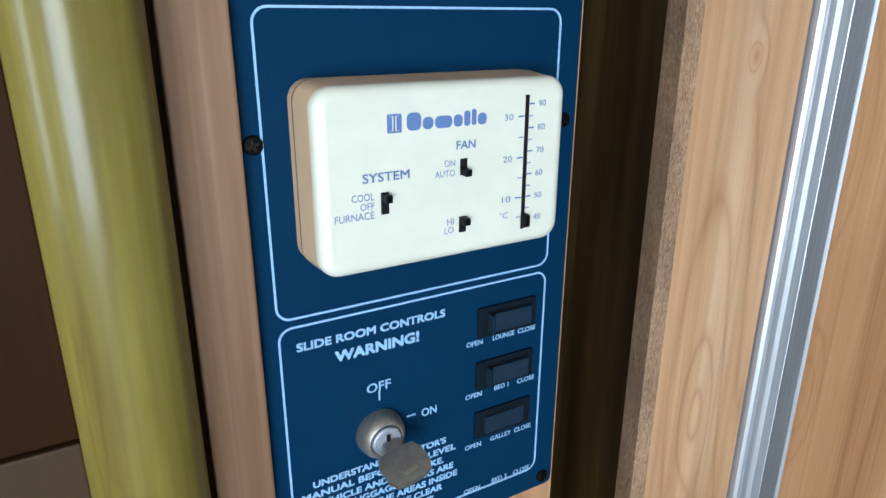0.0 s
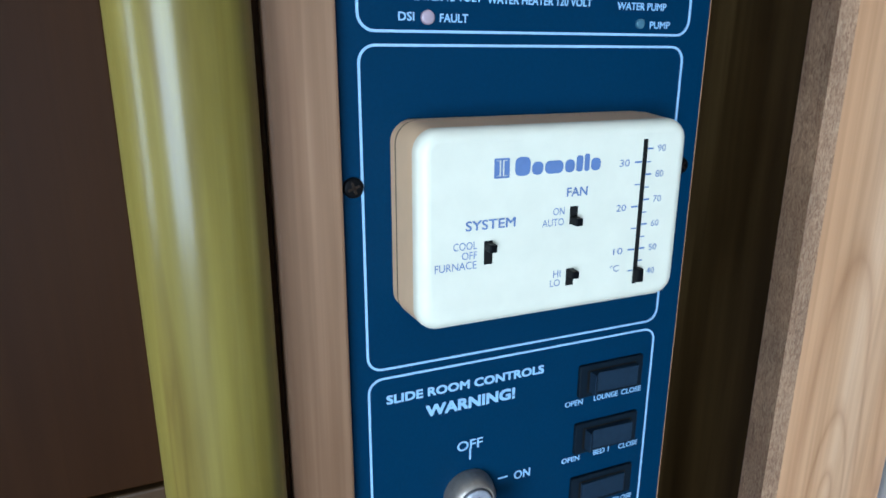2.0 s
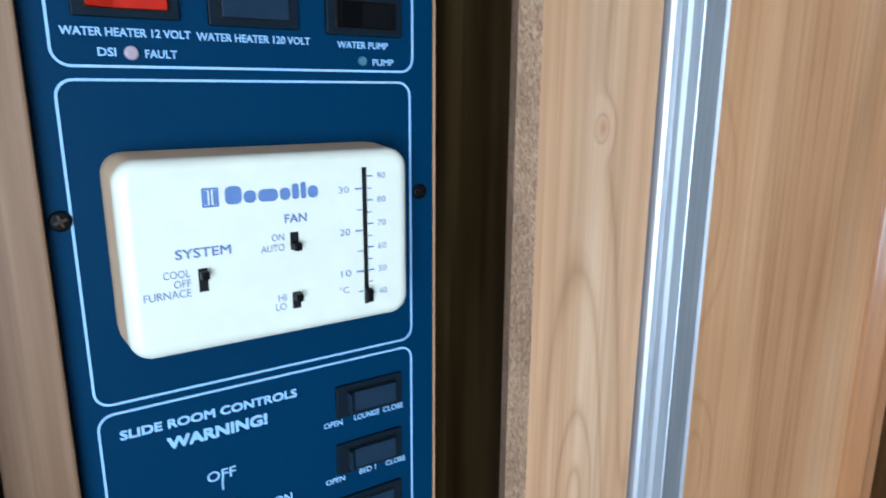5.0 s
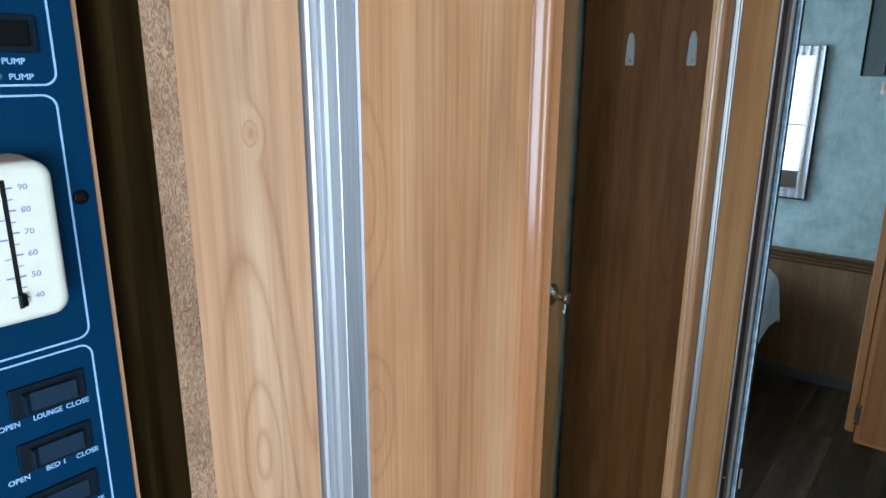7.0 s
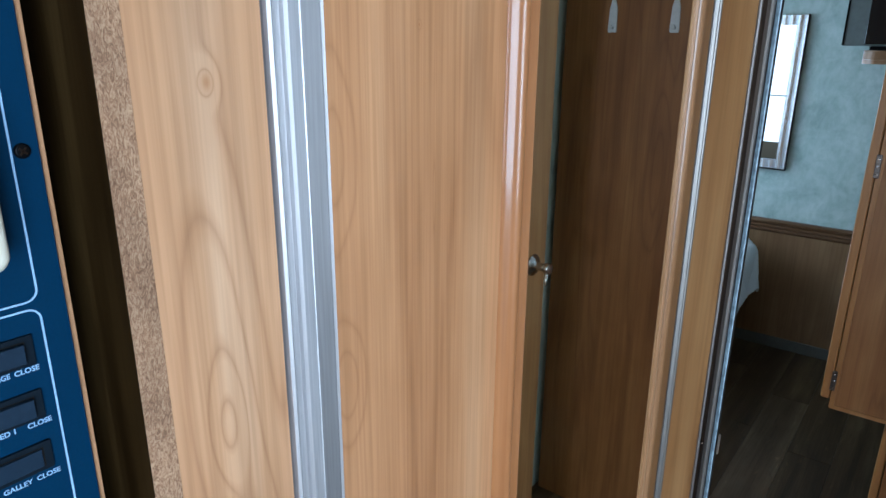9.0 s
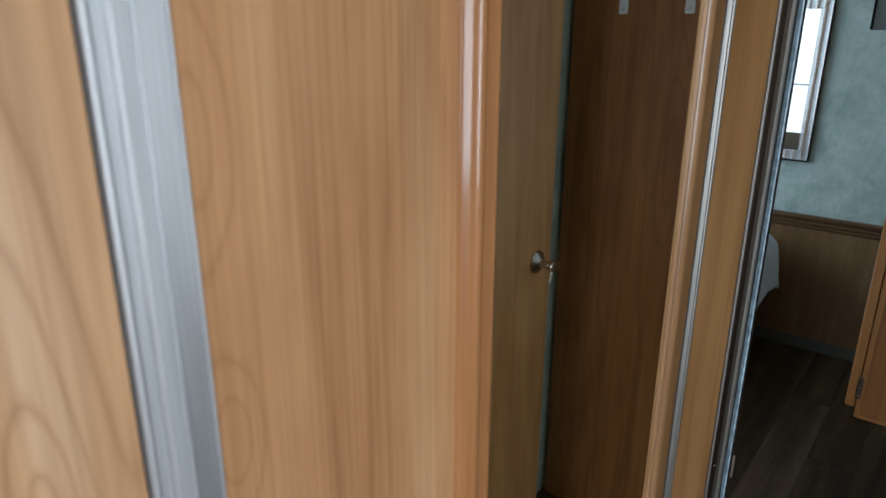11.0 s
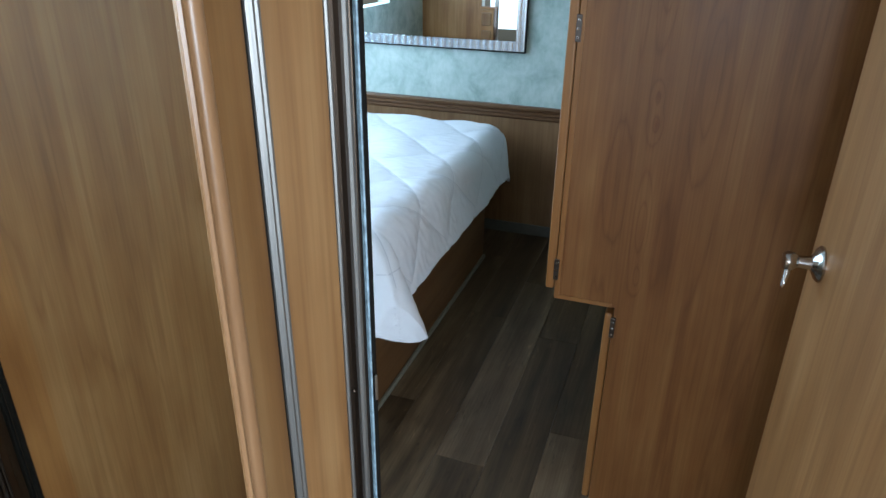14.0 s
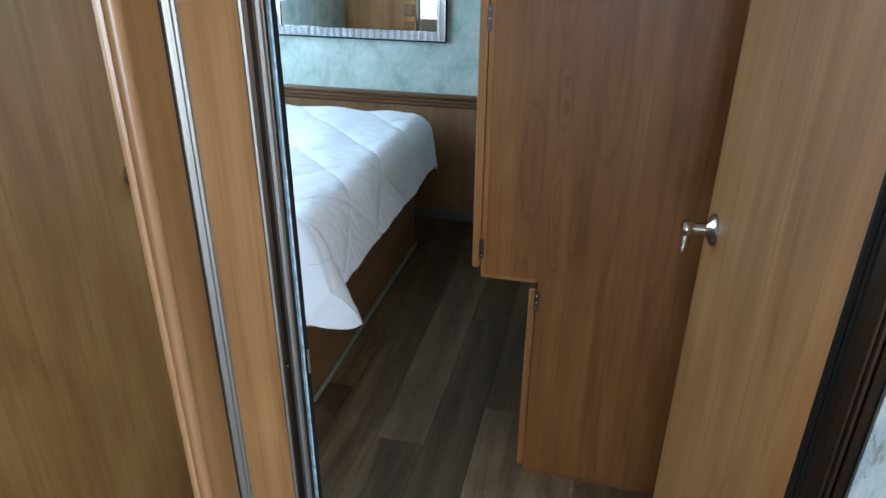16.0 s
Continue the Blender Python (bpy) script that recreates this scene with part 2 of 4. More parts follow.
WARD_WOOD = wood("reddish_oak_wardrobe_veneer", (0.235, 0.093, 0.026), (0.29, 0.125, 0.038), (0.35, 0.165, 0.056), 0.42, rings=11.0, figure=0.5, lines=4.0, streak=0.45, spec=0.4, flat="x", knots=((-0.367, 1.157, 0.012, 2.2, 1.4), (-0.371, 1.097, 0.014, 2.4, 1.6), (-0.36, 1.4, 0.02, 5.0, 2.2), (-0.372, 0.858, 0.015, 6.0, 2.0), (-0.378, 0.727, 0.013, 3.0, 1.6), (-0.3, 0.95, 0.03, 6.0, 2.0), (-0.46, 1.2, 0.035, 7.0, 2.4)))
CHERRY_DOOR = wood("orange_cherry_veneer", (0.46, 0.215, 0.092), (0.52, 0.262, 0.12), (0.56, 0.32, 0.17), 0.42, rings=9.0, lines=4.0, figure=0.42, streak=0.75, knots=KNOTS)
WORN_BLUE = plain("worn_pale_blue_paint", (0.3, 0.4, 0.46), 0.5, 0.0, 0.4, 90.0, 0.1)
BRONZE = brushed("dark_bronze_channel", (0.08, 0.055, 0.04), 0.38)
BRONZE_PALE = brushed("pale_bronze_rib", (0.14, 0.115, 0.1), 0.34)
CHROME = plain("polished_nickel", (0.5, 0.48, 0.46), 0.2, 1.0, 0.05, 40.0, 0.0)
LOCK_STEEL = plain("dull_warm_nickel", (0.45, 0.385, 0.33), 0.4, 0.8, 0.15, 300.0, 0.03)
CORE_STEEL = plain("dull_lock_core", (0.42, 0.42, 0.46), 0.5, 0.6, 0.15, 400.0, 0.03)
STEEL = plain("worn_steel", (0.5, 0.47, 0.43), 0.35, 1.0, 0.15, 300.0, 0.03)
NAVY = plain("navy_enamel_panel", (0.0022, 0.025, 0.061), 0.45, 0.0, 0.06, 700.0, 0.03)
NAVY.node_tree.nodes["Principled BSDF"].inputs["Specular IOR Level"].default_value = 0.06
INK = plain("pale_blue_print", (0.3, 0.48, 0.68), 0.5, 0.0, 0.06, 200.0, 0.0)
BLACK = plain("black_plastic", (0.003, 0.003, 0.0034), 0.3, 0.0, 0.1, 300.0, 0.04)
BEZEL = plain("dark_navy_plastic", (0.006, 0.011, 0.017), 0.4, 0.0, 0.1, 300.0, 0.04)
BEZEL_BLUE = plain("blue_black_plastic", (0.013, 0.025, 0.042), 0.33, 0.0, 0.1, 300.0, 0.04)
RED = plain("translucent_red_plastic", (0.4, 0.013, 0.004), 0.28, 0.0, 0.12, 150.0, 0.02)
LCD = plain("grey_green_display", (0.21, 0.29, 0.25), 0.2, 0.0, 0.04, 60.0, 0.0)
CREAM = plain("cream_plastic", (0.68, 0.63, 0.5), 0.42, 0.0, 0.03, 90.0, 0.02)
# same cream plastic; warm bounce light and side shade are tinted into it
CREAM_SIDE = plain("warm_shaded_cream_plastic", (0.66, 0.43, 0.25), 0.4, 0.0, 0.05, 90.0, 0.02)
# flush brown band drawn for the shade between base and rim
JOINT = plain("gap_shade_brown", (0.16, 0.095, 0.05), 0.6, 0.0, 0.1, 200.0, 0.0)
BLUE_INK = plain("navy_blue_print", (0.11, 0.17, 0.34), 0.5, 0.0, 0.08, 300.0, 0.0)
LENS_PINK = plain("milky_pink_lens", (0.38, 0.28, 0.31), 0.25, 0.0, 0.05, 200.0, 0.0)
LENS_TEAL = plain("dark_teal_lens", (0.06, 0.14, 0.19), 0.25, 0.0, 0.05, 200.0, 0.0)
RUBBER = plain("black_rubber", (0.012, 0.011, 0.01), 0.6, 0.0, 0.2, 200.0, 0.05)
WHITE_PLASTIC = plain("grey_white_plastic", (0.62, 0.66, 0.7), 0.4, 0.0, 0.08, 90.0, 0.02)
PAINT = plain("off_white_paint", (0.66, 0.65, 0.6), 0.6, 0.0, 0.06, 20.0, 0.03)
LINEN = plain("white_cotton", (0.8, 0.82, 0.86), 0.85, 0.0, 0.03, 400.0, 0.25)
SEAM = plain("grey_white_thread", (0.66, 0.68, 0.73), 0.9, 0.0, 0.05, 900.0, 0.2)
PALE_TRIM = plain("pale_grey_vinyl_strip", (0.16, 0.15, 0.11), 0.5, 0.0, 0.1, 60.0, 0.03)
GREY_BASE = plain("pale_grey_skirting", (0.11, 0.11, 0.095), 0.6, 0.0, 0.12, 30.0, 0.03)
SCREEN = plain("dark_glass_screen", (0.01, 0.011, 0.012), 0.06, 0.0, 0.1, 20.0, 0.0)
# grey-green painted for the green wall reflected in the screen
TV_SIDE = plain("wall_reflection_grey_green", (0.12, 0.14, 0.13), 0.35, 0.0, 0.1, 40.0, 0.02)

for _m in (BLACK, BEZEL, BEZEL_BLUE, RED, RUBBER):
    _n = _m.node_tree.nodes["Principled BSDF"]
    _n.inputs["Specular IOR Level"].default_value, _n.inputs["Roughness"].default_value = 0.09, 0.42
METER_RIM = plain("glossy_black_rim", (0.004, 0.004, 0.005), 0.18, 0.0, 0.1, 300.0, 0.0)
MIRROR, _t, _b = material("silvered_mirror", 0.012, 1.0)
_b.inputs["Base Color"].default_value = (0.85, 0.84, 0.76, 1)
CLEAR_MIRROR, _t, _b = material("clear_silvered_mirror", 0.01, 1.0)
_b.inputs["Base Color"].default_value = (0.9, 0.92, 0.92, 1)

# bevelled strip of ribbed mirror
RIBBED, _t, _b = material("ribbed_mirror_strip", 0.22, 1.0)
_w = node(_t, "ShaderNodeTexWave", Scale=9.0, Distortion=0.4)
_w.bands_direction = "Y"
_t.links.new(coords(_t, (1, 1, 1)), _w.inputs["Vector"])
_t.links.new(ramp(_t, _w.outputs["Fac"], [(0.3, (0.55, 0.6, 0.64)), (0.7, (0.82, 0.86, 0.88))]), _b.inputs["Base Color"])
bump(_t, _b, _w.outputs["Fac"], 0.3, 0.002)

# green mottled paper
GREEN_PAPER, _t, _b = material("mottled_green_wallpaper", 0.7)
_v = coords(_t, (1, 1, 1))
_c = ramp(_t, noise_of(_t, _v, 7.0, 5.0, 0.62, 0.5), [(0.32, (0.31, 0.39, 0.355)), (0.5, (0.44, 0.525, 0.485)), (0.7, (0.55, 0.62, 0.58))])
_c = mix(_t, _c, ramp(_t, noise_of(_t, coords(_t, (1, 1, 0.6)), 34.0, 4.0, 0.7), [(0.36, (0.8, 0.86, 0.82)), (0.58, (1, 1, 1))]), 0.7)
_t.links.new(_c, _b.inputs["Base Color"])

# printed boards: upright planks in whites, greys, blues and ochre
BOARD_PAPER, _t, _b = material("printed_plank_wallpaper", 0.55)
_v = coords(_t, (1, 1, 1))
_s = _t.nodes.new("ShaderNodeSeparateXYZ")
_t.links.new(_v, _s.inputs[0])
_k = _t.nodes.new("ShaderNodeMath")
_k.operation = "DIVIDE"
_t.links.new(_s.outputs["Y"], _k.inputs[0])
_k.inputs[1].default_value = 0.115
_fl = _t.nodes.new("ShaderNodeMath")
_fl.operation = "FLOOR"
_t.links.new(_k.outputs[0], _fl.inputs[0])
_fr = _t.nodes.new("ShaderNodeMath")
_fr.operation = "FRACT"
_t.links.new(_k.outputs[0], _fr.inputs[0])
_wn = _t.nodes.new("ShaderNodeTexWhiteNoise")
_wn.noise_dimensions = "1D"
_t.links.new(_fl.outputs[0], _wn.inputs["W"])
_sh = _t.nodes.new("ShaderNodeMath")
_sh.operation = "MULTIPLY_ADD"
_t.links.new(_s.outputs["Z"], _sh.inputs[0])
_sh.inputs[1].default_value = 0.5
_t.links.new(_wn.outputs["Value"], _sh.inputs[2])
_cb = _t.nodes.new("ShaderNodeCombineXYZ")
_t.links.new(_fl.outputs[0], _cb.inputs["X"])
_t.links.new(_s.outputs["Y"], _cb.inputs["Y"])
_t.links.new(_sh.outputs[0], _cb.inputs["Z"])
_c = ramp(_t, noise_of(_t, _cb.outputs[0], 9.0, 5.0, 0.65, 0.3), [(0.3, (0.12, 0.16, 0.23)), (0.4, (0.21, 0.26, 0.32)), (0.5, (0.34, 0.385, 0.415)), (0.6, (0.4, 0.43, 0.44)), (0.68, (0.29, 0.255, 0.17)), (0.76, (0.35, 0.37, 0.375))])
_c = mix(_t, _c, ramp(_t, _wn.outputs["Value"], [(0.0, (0.42, 0.47, 0.55)), (0.25, (0.6, 0.64, 0.7)), (0.45, (1.1, 1.14, 1.18)), (0.6, (0.7, 0.66, 0.52)), (0.75, (0.95, 0.98, 1.0)), (1.0, (1.2, 1.23, 1.27))]), 1.0)
_c = mix(_t, _c, ramp(_t, noise_of(_t, coords(_t, (1, 1, 0.55)), 48.0, 6.0, 0.75, 1.2), [(0.37, (0.5, 0.4, 0.27)), (0.43, (1, 1, 1))]), 0.75)
_c = mix(_t, _c, ramp(_t, noise_of(_t, coords(_t, (1, 1, 0.06)), 120.0, 4.0), [(0.36, (0.6, 0.62, 0.66)), (0.52, (1, 1, 1))]), 0.4)
_c = mix(_t, _c, ramp(_t, _fr.outputs[0], [(0.0, (0.16, 0.16, 0.17)), (0.025, (1, 1, 1)), (0.975, (1, 1, 1)), (1.0, (0.16, 0.16, 0.17))]), 0.9)
_vo = node(_t, "ShaderNodeTexVoronoi", Scale=5.0)
_t.links.new(_v, _vo.inputs["Vector"])
_c = mix(_t, _c, ramp(_t, _vo.outputs["Distance"], [(0.0, (0.12, 0.1, 0.08)), (0.05, (0.45, 0.4, 0.32)), (0.1, (1, 1, 1))]), 0.85)
_t.links.new(_c, _b.inputs["Base Color"])

# ---- mesh helpers ----


def mesh_of(bm, name, mat, smooth=False):
    me = bpy.data.meshes.new(name)
    bmesh.ops.recalc_face_normals(bm, faces=bm.faces[:])
    for f in bm.faces:
        f.smooth = smooth
    if smooth:
        for e in bm.edges:
            if len(e.link_faces) == 2 and e.calc_face_angle(0.0) > 0.7:
                e.smooth = False
    bm.to_mesh(me)
    bm.free()
    me.materials.append(mat)
    return me


def part(name, bm, mat, parent=None, label="", smooth=False):
    ob = new(name, mesh_of(bm, name, mat, smooth))
    if parent is not None:
        ob.parent = parent
        ob.matrix_parent_inverse = parent.matrix_world.inverted()
    if label:
        ob["label"] = label
    return ob


def thing(name, place, label, category, group="", kind=""):
    ob = new(name)
    ob.empty_display_size = 0.05
    ob.matrix_world = Matrix.Translation(place)
    bpy.context.view_layer.update()
    return tagged(ob, label, category, group, kind)


def block(x0, x1, y0, y1, z0, z1, bevel=0.0, seg=2, edges="all"):
    bm = bmesh.new()
    bmesh.ops.create_cube(bm, size=1.0)
    for v in bm.verts:
        v.co = ((x0 + x1) / 2 + v.co.x * (x1 - x0), (y0 + y1) / 2 + v.co.y * (y1 - y0), (z0 + z1) / 2 + v.co.z * (z1 - z0))
    if bevel:
        es = [e for e in bm.edges if edges == "all" or abs((e.verts[0].co - e.verts[1].co).normalized()["xyz".index(edges)]) > 0.9]
        bmesh.ops.bevel(bm, geom=es, offset=bevel, segments=seg, profile=0.5, affect="EDGES")
    return bm


def prism(points, a0, a1, axis="z", bm=None):
    """A plan outline drawn out along an axis. For y the outline is (x, z)."""
    bm = bm or bmesh.new()

    def at(p, a):
        return {"z": (p[0], p[1], a), "y": (p[0], a, p[1]), "x": (a, p[0], p[1])}[axis]
    lo, hi = [bm.verts.new(at(p, a0)) for p in points], [bm.verts.new(at(p, a1)) for p in points]
    n = len(points)
    bm.faces.new(lo), bm.faces.new(hi[::-1])
    for i in range(n):
        bm.faces.new((lo[i], lo[(i + 1) % n], hi[(i + 1) % n], hi[i]))
    return bm


def rrect(cx, cz, w, h, r, n=6):
    out = []
    for sx, sz, a0 in ((1, 1, 0), (-1, 1, 90), (-1, -1, 180), (1, -1, 270)):
        for i in range(n + 1):
            a = radians(a0 + 90 * i / n)
            out.append((cx + sx * (w / 2 - r) + r * math.cos(a), cz + sz * (h / 2 - r) + r * math.sin(a)))
    return out


def pillow(cx, cz, w, h, r, y_back, y_front, edge, n=6, steps=4):
    """A rounded slab on the wall: its front rim is turned over by edge."""
    bm = bmesh.new()
    rings = [(0.0, y_back)]
    for i in range(steps + 1):
        a = radians(90 * i / steps)
        rings.append((edge * (1 - math.cos(a)), y_front + edge * (1 - math.sin(a))))
    loops = []
    for inset, y in rings:
        loops.append([bm.verts.new((x, y, z)) for x, z in rrect(cx, cz, w - 2 * inset, h - 2 * inset, max(r - inset, 0.0004), n)])
    for a, b in zip(loops, loops[1:]):
        for i in range(len(a)):
            j = (i + 1) % len(a)
            bm.faces.new((a[i], a[j], b[j], b[i]))
    bm.faces.new(loops[-1]), bm.faces.new(loops[0][::-1])
    return bm


def loft(a, b, n=8):
    """A closed body between two rounded rectangles (cx, cz, w, h, r, y)."""
    bm = bmesh.new()
    v = [[bm.verts.new((x, q[5], z)) for x, z in rrect(*q[:5], n)] for q in (a, b)]
    k = len(v[0])
    for i in range(k):
        j = (i + 1) % k
        bm.faces.new((v[0][i], v[0][j], v[1][j], v[1][i]))
    bm.faces.new(v[0][::-1]), bm.faces.new(v[1])
    return bm


def ring(cx, cz, w, h, r, t, y0, y1, n=6):
    """A thin rounded-rectangle line."""
    bm = bmesh.new()
    outer, inner = rrect(cx, cz, w, h, r, n), rrect(cx, cz, w - 2 * t, h - 2 * t, max(r - t, 0.0003), n)
    v = [[bm.verts.new((x, y, z)) for x, z in loop] for loop in (outer, inner) for y in (y0, y1)]
    k = len(outer)
    for i in range(k):
        j = (i + 1) % k
        bm.faces.new((v[1][i], v[1][j], v[3][j], v[3][i]))
        bm.faces.new((v[0][i], v[0][j], v[1][j], v[1][i]))
        bm.faces.new((v[2][i], v[2][j], v[3][j], v[3][i]))
    return bm


def disc(c, r, y0, y1, n=24, bevel=0.0):
    pts = [(c[0] + r * math.cos(2 * math.pi * i / n), c[1] + r * math.sin(2 * math.pi * i / n)) for i in range(n)]
    bm = prism(pts, y0, y1, "y")
    if bevel:
        es = [e for e in bm.edges if abs(e.verts[0].co.y - y1) < 1e-7 and abs(e.verts[1].co.y - y1) < 1e-7]
        bmesh.ops.bevel(bm, geom=es, offset=bevel, segments=3, profile=0.5, affect="EDGES")
    return bm


def lettering(text, cx, cz, width, height, y, mat, parent, bold=0.0):
    """Printed words of the built-in font, width and cap height in metres, on a face that looks to -y. bold: stroke added, as a share of the height."""
    cu = bpy.data.curves.new("lettering", "FONT")
    cu.body, cu.align_x, cu.align_y, cu.resolution_u = text, "CENTER", "CENTER", 3
    tmp = bpy.data.objects.new("lettering", cu)
    scene.collection.objects.link(tmp)
    bpy.context.view_layer.update()
    me = bpy.data.meshes.new_from_object(tmp.evaluated_get(bpy.context.evaluated_depsgraph_get()))
    bpy.data.objects.remove(tmp)
    xs, zs = [v.co.x for v in me.vertices], [v.co.y for v in me.vertices]
    w, h = max(xs) - min(xs), max(zs) - min(zs)
    mx, mz = (max(xs) + min(xs)) / 2, (max(zs) + min(zs)) / 2
    kx, kz = (width - bold * height) / w, height * (1 - bold) / h
    shifts = [(0, 0)] if not bold else [(-1, -1), (1, -1), (-1, 1), (1, 1), (0, 0)]
    verts, faces = [], []
    for k, (a, c) in enumerate(shifts):
        n0 = len(verts)
        o = bold * height / 2
        verts += [(cx + (v.co.x - mx) * kx + a * o, y - 0.00003 * k, cz + (v.co.y - mz) * kz + c * o) for v in me.vertices]
        faces += [tuple(n0 + q for q in p.vertices) for p in me.polygons]
    bpy.data.meshes.remove(me)
    out = bpy.data.meshes.new("lettering")
    out.from_pydata(verts, [], faces)
    out.materials.append(mat)
    ob = new("lettering", out)
    ob.parent = parent
    ob.matrix_parent_inverse = parent.matrix_world.inverted()
    return ob


def structure(name, bm, mat, label, category="wall"):
    return tagged(part(name, bm, mat), label, category, kind="structure")

# ---- large structure ----
H = 2.06
PLAN = [(-3.6, -2.4), (0.94, -2.4), (0.94, -0.84), (3.7, -0.84), (3.7, 1.98), (0.93, 1.98), (0.93, 0.28), (-3.6, 0.28)]
structure("floor", prism(PLAN, -0.06, -0.006), PLANK_BASE, "grey-brown vinyl plank floor of the motorhome", "floor")
structure("ceiling", prism(PLAN, H, H + 0.05), PAINT, "off-white panelled motorhome ceiling overhead", "ceiling")


def wall_with_window(name, axis, at0, at1, s0, s1, w0, w1, z0, z1, mat, label):
    """A wall of four blocks round one opening, as one mesh."""
    bm = bmesh.new()
    for a, b, lo, hi in ((s0, w0, 0, H), (w1, s1, 0, H), (w0, w1, 0, z0), (w0, w1, z1, H)):
        c = block(at0, at1, a, b, lo, hi) if axis == "x" else block(a, b, at0, at1, lo, hi)
        me = bpy.data.meshes.new("tmp")
        c.to_mesh(me)
        c.free()
        bm.from_mesh(me)
        bpy.data.meshes.remove(me)
    return structure(name, bm, mat, label)


wall_with_window("wall_front", "x", -3.6, -3.5, -2.4, 0.2, -0.9, -0.1, 0.73, 1.97, PAINT, "off-white front wall round the windscreen")
wall_with_window("wall_galley", "y", -2.4, -2.3, -3.5, 0.9, -2.05, -0.65, 0.83, 1.92, PAINT, "off-white side wall round the galley window")
wall_with_window("wall_bedroom_side", "y", 1.88, 1.98, 0.93, 3.7, 1.7, 3.2, 0.97, 1.72, GREEN_PAPER, "green papered bedroom wall round a window")
wall_with_window("wall_partition", "x", 0.94, 0.975, -0.05, 1.88, 0.86, 1.335, 0.55, 1.95, OAK, "wood-veneered partition between hall and bedroom")
win = thing("window_1", (0.955, 1.02, 0.55), "bright white-framed bedroom window seen in the wall mirror", "window", kind="structure")
for y0, y1, z0, z1 in ((0.865, 0.885, 0.555, 1.945), (1.31, 1.33, 0.555, 1.945), (0.886, 1.309, 0.555, 0.58), (0.886, 1.309, 1.92, 1.945), (0.886, 1.179, 1.112, 1.124), (1.18, 1.215, 0.581, 1.919)):
    part("window_frame", block(0.95, 0.97, y0, y1, z0, z1, 0.002), PAINT, win)
wc = thing("panelled_cabinet", (1.05, 1.25, 0), "low oak cabinet with a raised door panel by the window", "cabinet")
part("body", block(0.99, 1.06, 1.19, 1.318, 0.0, 0.895, 0.003), JAMB_WOOD, wc)
part("top", block(0.985, 1.075, 1.185, 1.323, 0.8955, 0.91, 0.003), OAK_EDGE, wc)
cd = part("door", block(1.0605, 1.073, 1.194, 1.314, 0.06, 0.888, 0.002), OAK, wc)
part("raised_panel", block(1.0732, 1.081, 1.212, 1.296, 0.12, 0.72, 0.006, 3), JAMB_WOOD, cd)
part("raised_panel", block(1.0732, 1.081, 1.212, 1.296, 0.76, 0.865, 0.006, 3), JAMB_WOOD, cd)
structure("wall_hall", block(-3.5, -0.34, 0.1, 0.14, 0, H), OAK, "wood-veneered wall along the hall")
structure("wall_closet", block(-0.34, 0.94, 0.24, 0.28, 0, H), DARK_WOOD, "back wall of the hall cupboards in shade-darkened veneer")
structure("wall_printed", block(0.905, 0.94, -2.3, -0.752, 0, H), BOARD_PAPER, "wall papered with printed whitewashed and blue planks")
structure("wall_beside_door", block(0.94, 3.62, -0.84, -0.8, 0, H), GREEN_PAPER, "green mottled papered wall behind the open door")
structure("wall_far", block(3.62, 3.7, -0.84, 1.88, 0, H), GREEN_PAPER, "mottled pale green wallpapered bedroom end wall")
structure("wainscot", block(3.606, 3.62, -0.79, 1.88, 0.06, 0.625), WAINSCOT, "brown wood veneer wainscot on the end wall", "wainscot")
structure("baseboard", block(3.6, 3.62, -0.79, 1.88, 0.0, 0.06, 0.003), GREY_BASE, "pale grey skirting along the end wall", "baseboard")
rail = [(3.62, 0.642), (3.606, 0.642), (3.6, 0.648), (3.6, 0.654), (3.605, 0.657), (3.598, 0.662), (3.598, 0.668), (3.604, 0.671), (3.596, 0.676), (3.594, 0.684), (3.6, 0.69), (3.62, 0.69)]
bm = bmesh.new()
prism([(x, 0.69 - (0.69 - z) * 1.42) for x, z in rail], -0.79, 1.88, "y", bm)
structure("trim", bm, RAIL_WOOD, "ribbed brown chair rail on the end wall", "trim")

# ---- hall: cupboard with the control panel ----
cab = thing("control_cabinet", (-0.02, 0.05, 0), "wood-veneered hall cupboard front that carries the control panel", "cabinet")
part("face_board", block(-0.1, 0.0758, 0.0035, 0.022, 0, 2.04, 0.0006), CHERRY, cab)
part("face_strip", block(-0.103, -0.0805, -0.0065, 0.003, 0, 2.04, 0.0012), WALNUT, cab, "greyish walnut edging strip")
part("side_board", block(0.0925, 0.108, -0.03, 0.235, 0, 2.04), RECESS, cab, "brown inner side board, recess shade in its colour")
# dark board stands in for the shade of the groove
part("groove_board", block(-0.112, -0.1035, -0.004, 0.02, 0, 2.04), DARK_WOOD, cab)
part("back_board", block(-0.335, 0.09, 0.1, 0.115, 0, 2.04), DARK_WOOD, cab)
col = [(-0.1435, 0.03), (-0.1445, 0.008)]
for i in range(33):
    a = radians(180 - 180 * i / 32)
    col.append((-0.1255 + 0.019 * math.cos(a), -0.0125 - 0.019 * math.sin(a)))
col += [(-0.1065, 0.03)]
column = tagged(part("corner_moulding", prism(col, 0, 2.04), OLIVE, smooth=True), "rounded glossy olive-yellow ash corner moulding beside the panel", "moulding")
for f in column.data.polygons:
    f.use_smooth = len(f.vertices) == 4
catch = thing("cupboard_catch", (-0.1475, 0.0, 1.378), "grey-white plastic cupboard catch beside the olive moulding", "catch")
part("body", block(-0.1525, -0.1458, -0.006, 0.0195, 1.342, 1.376, 0.0015), WHITE_PLASTIC, catch)
